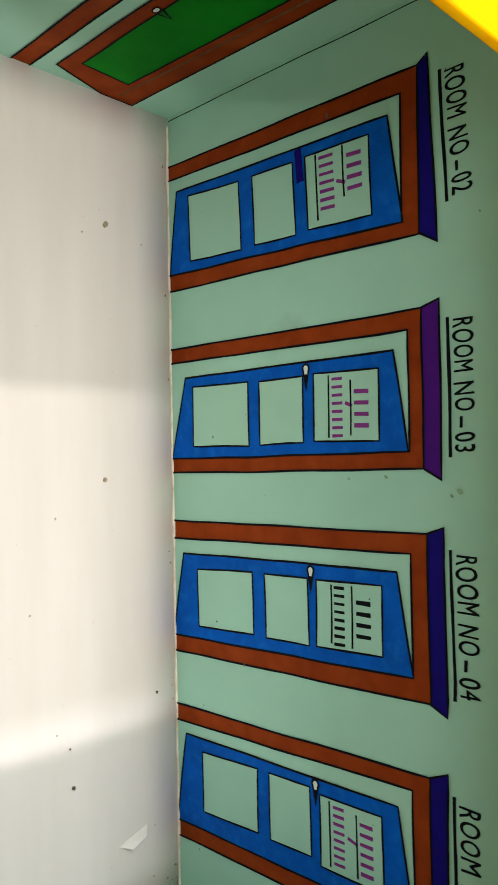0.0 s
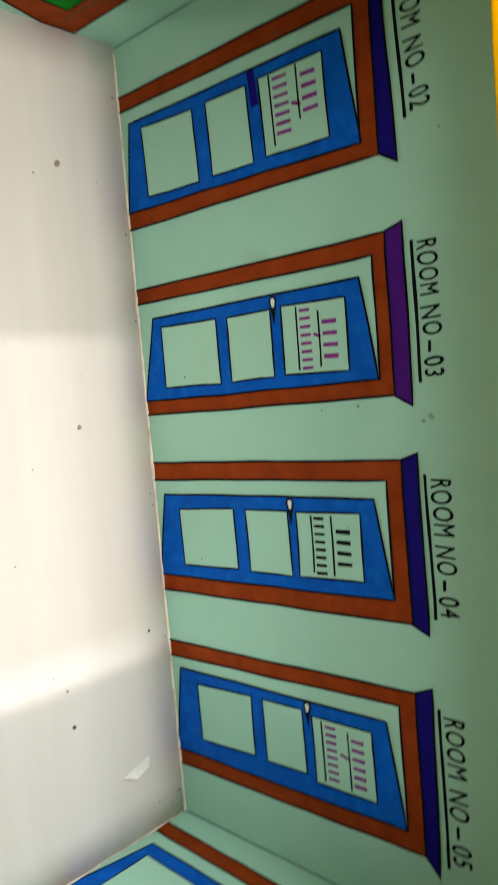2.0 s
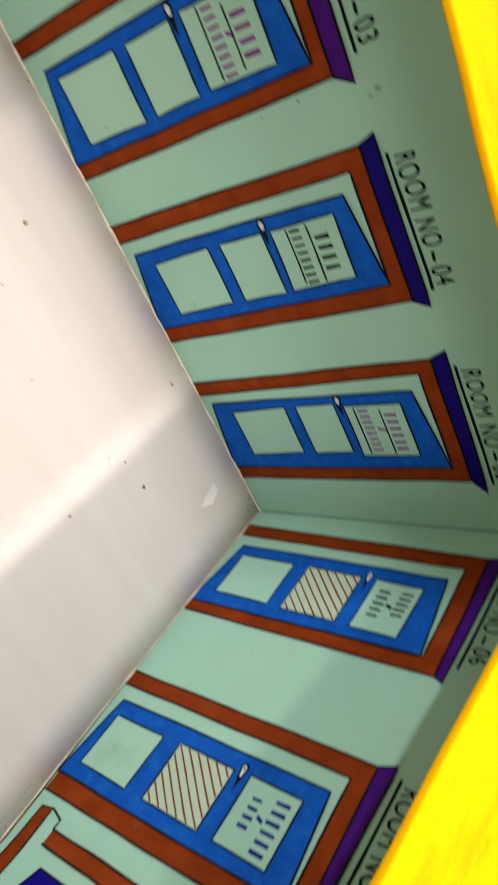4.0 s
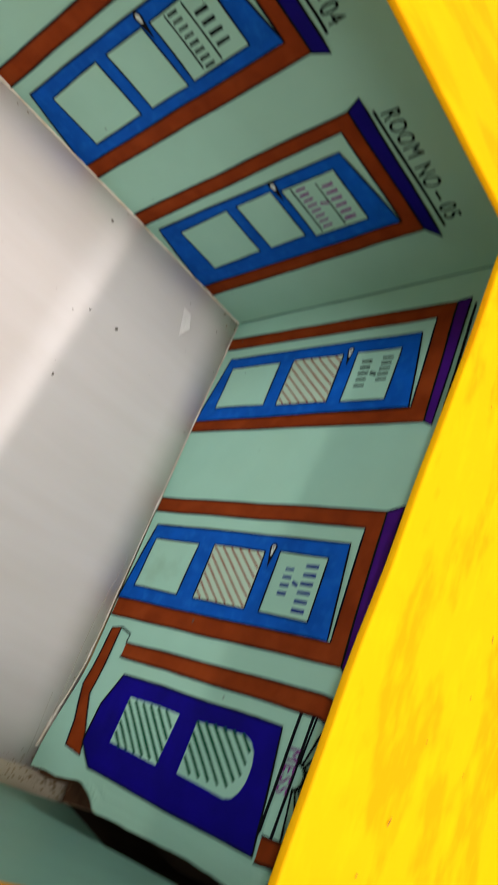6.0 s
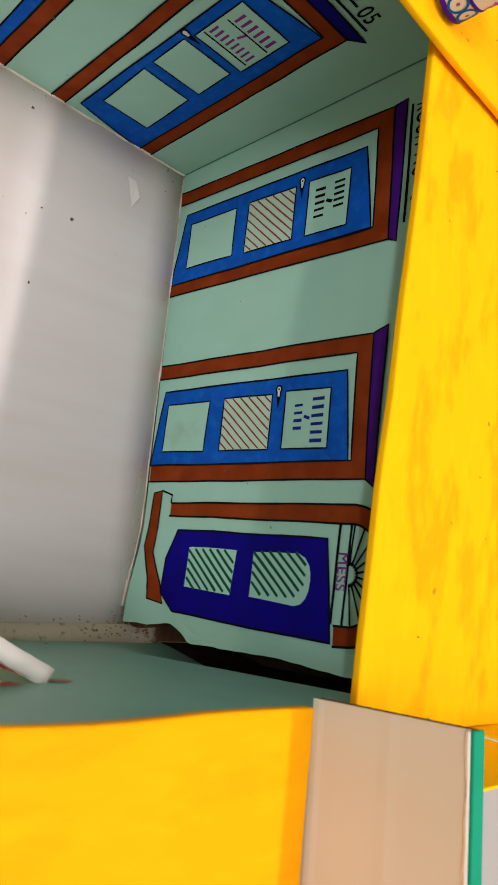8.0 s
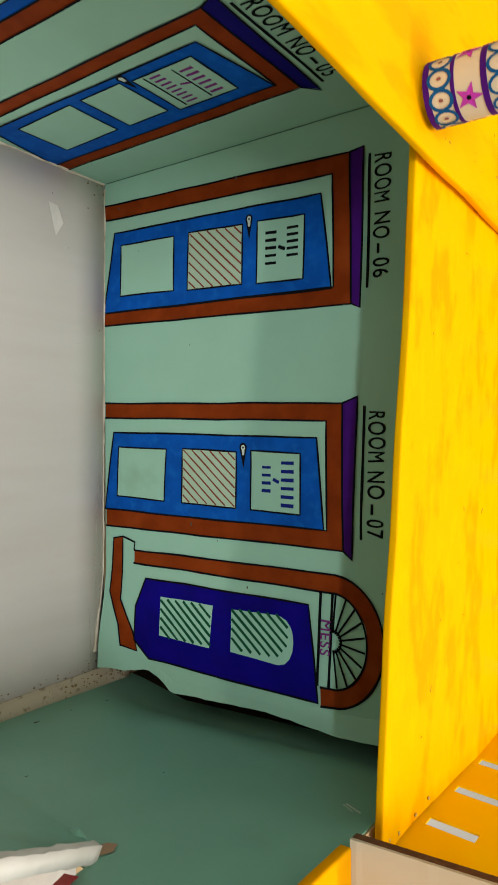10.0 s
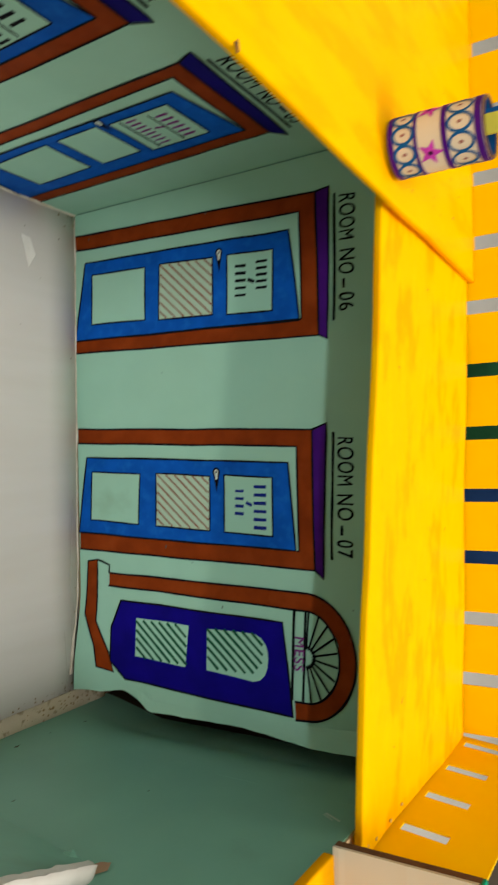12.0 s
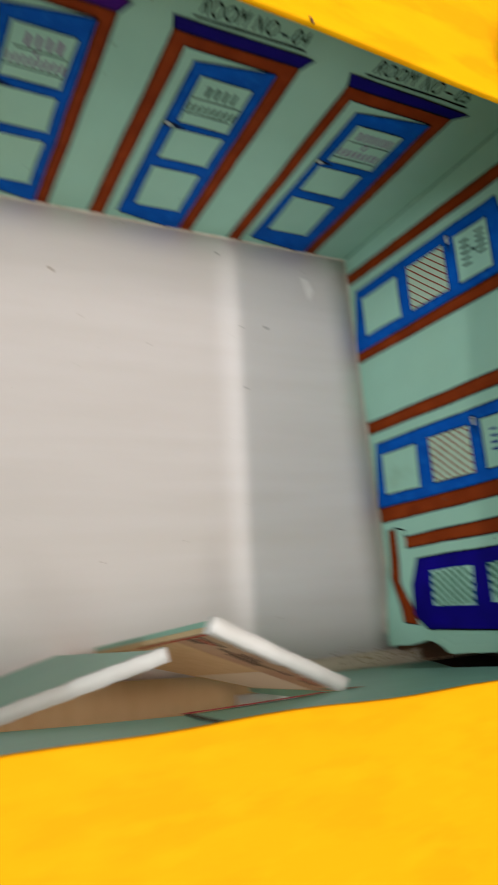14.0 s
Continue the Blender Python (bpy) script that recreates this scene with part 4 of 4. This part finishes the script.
for k in range(46):
    on = (on_back, on_right)[k % 3 == 0]
    u, v, r = (rnd.uniform(-7.0, -0.2) if on is on_back else rnd.uniform(-4.6, -0.2)), rnd.uniform(0.2, 3.3), 0.004 + 0.010 * rnd.random() ** 3
    a0 = rnd.random() * 6
    bm.faces.new([bm.verts.new(on(u + r * (1 + 1.2 * math.cos(a0)) * math.cos(a), v + r * math.sin(a), 0.0135)) for a in (0, 1.2, 2.5, 3.8, 5.0)])
tagged(part("wall_dirt", bm, SPECK), "fine dark specks on the teal paper", "dirt", kind="stuff")

bm = bmesh.new()
for u, v, r in ((-3.83, 2.99, 0.030), (-3.92, 2.41, 0.020), (-3.90, 2.08, 0.016), (-5.67, 3.17, 0.014), (-3.80, 2.93, 0.018)):
    bm.faces.new([bm.verts.new(on_back(u + 0.7 * r * math.cos(c), v + r * math.sin(c) * (0.7 + 0.3 * math.sin(2 * c)), 0.0125)) for c in np.linspace(0, 5.7, 10)])
tagged(part("wall_smudge", bm, material("olive_smudge", (0.25, 0.40, 0.26), 0.8, (0.15, 0.24, 0.15), 130)), "olive smudges on the teal paper", "smudge", kind="stuff")
bm = bmesh.new()
ribbon(bm, [(-4.22, 3.13), (-4.45, 3.12), (-4.67, 3.10)], 0.014, on_right, 0.004)
tagged(part("marker_slip", bm, INK_RED), "thin red pen line on the teal paper", "pen line", kind="stuff")

# brown dirt gathered in the corners and along the glued joint
bm = bmesh.new()
rnd = random.Random(5)
for k in range(230):
    if k >= 140:
        x, y = 0.34 - abs(rnd.gauss(0.0, 0.55)), -5.05 + rnd.gauss(0, 0.045)
    elif k < 85:
        x, y = -2.4 * rnd.random() ** 2.2 - 0.05, -4.96 + rnd.gauss(0, 0.035)
    elif k < 112:
        x, y = -abs(rnd.gauss(0.03, 0.09)) - 0.03, -abs(rnd.gauss(0.03, 0.09)) - 0.03
    elif k < 127:
        x, y = -0.05 - abs(rnd.gauss(0, 0.03)), -5.0 * rnd.random() ** 0.6
    else:
        x, y = -7.2 * rnd.random(), -0.04 - abs(rnd.gauss(0, 0.03))
    r = (0.004 + 0.014 * rnd.random() ** 3) * (0.6 if k < 85 else 0.8 if k >= 140 else 0.65)
    z = 0.03 + 0.075 * y / 5.0 + 0.006 if k < 140 else 0.036
    a0 = rnd.random() * 6
    bm.faces.new([bm.verts.new(Vector((x + r * (1 + 0.8 * rnd.random()) * math.cos(a + a0), y + r * (0.6 + 0.6 * rnd.random()) * math.sin(a + a0), z)) * D) for a in (0, 1.0, 2.0, 3.1, 4.2, 5.3)])
tagged(part("edge_dirt", bm, material("brown_dirt", (0.32, 0.22, 0.11), 0.9, (0.17, 0.11, 0.05), 150)), "brown dirt gathered along the joints of the floor", "dirt", kind="stuff")

# ---- the room beyond ----
tagged(part("ground", box((-60, -60, -0.40), (60, 60, -0.165)), TILE), "pale grey room floor", "floor", kind="structure")
# walls out of view, added to hold off ambient light from the sides
for lo, hi in (((40, -46, -0.165), (41, 46, 34)), ((-61, -46, -0.165), (-60, 46, 34)), ((-60, 45, -0.165), (40, 46, 34)), ((-60, -46, -0.165), (40, -45, 34))):
    tagged(part("unseen_room_wall", box(lo, hi), ROOM), "unseen pale room wall, added to cut low side light", "wall", kind="structure")


def folded_cloth(centre, size, seed, mat, label):
    """A soft folded heap of cloth lying on the floor."""
    bm = bmesh.new()
    bmesh.ops.create_icosphere(bm, subdivisions=4, radius=1.0)
    for v in bm.verts:
        n = v.co.normalized()
        p = Vector([math.copysign(abs(c) ** 0.6, c) for c in n])
        f = 1 + 0.10 * noise.noise(n * 2.2 + Vector((seed, 0, 0))) + 0.05 * noise.noise(n * 6 + Vector((0, seed, 0)))
        p = Vector((p.x * size[0], p.y * size[1], max(-0.5, p.z) * size[2] + 0.5 * size[2])) * f
        v.co = (Vector((centre[0], centre[1], -0.17)) + Vector((p.x, p.y, max(0.0, p.z)))) * D
    for f in bm.faces:
        f.smooth = True
    tagged(part("folded_cloth", bm, mat), label, "cloth", "cloths on the floor")


folded_cloth((16.0, -1.2), (1.3, 1.7, 1.3), 1, CLOTH_GREEN, "dark green folded cloth lying on the floor")
folded_cloth((16.0, -4.7), (1.3, 1.6, 1.3), 5, CLOTH_BLUE, "dark blue folded cloth lying on the floor")
folded_cloth((19.0, -14.5), (2.6, 1.8, 1.6), 9, SPECK, "dark brown bag lying on the floor")

# scratches in the yellow paint
bm = bmesh.new()
rnd = random.Random(21)
for k in range(40):
    near = k < 14
    if k % 2 or near:
        x, y = (rnd.uniform(-1.3, 0.6), rnd.uniform(-0.85, -0.3)) if near else (rnd.uniform(-6.0, 0.8), rnd.uniform(-0.55, 1.0))
        z = 3.962
    else:
        x, y = rnd.uniform(-0.8, 1.0), rnd.uniform(-5.1, -1.3)
        u = (x + 1.08) / 2.3
        z = rise(y) + 0.075 * (y + 5.3) / 5.5 + 0.008
    a, r = rnd.uniform(0, 3.1), 0.006 + 0.022 * rnd.random() ** 2
    q = Vector((math.cos(a), math.sin(a), 0)) * r
    w = Vector((-q.y, q.x, 0)).normalized() * 0.004
    c = Vector((x, y, z))
    bm.faces.new([bm.verts.new(p * D) for p in (c - q - w, c + q - w, c + q * 0.8 + w, c - q + w)])
tagged(part("paint_scratches", bm, EDGE), "fine dark scratches in the yellow paint", "scratch", kind="stuff")
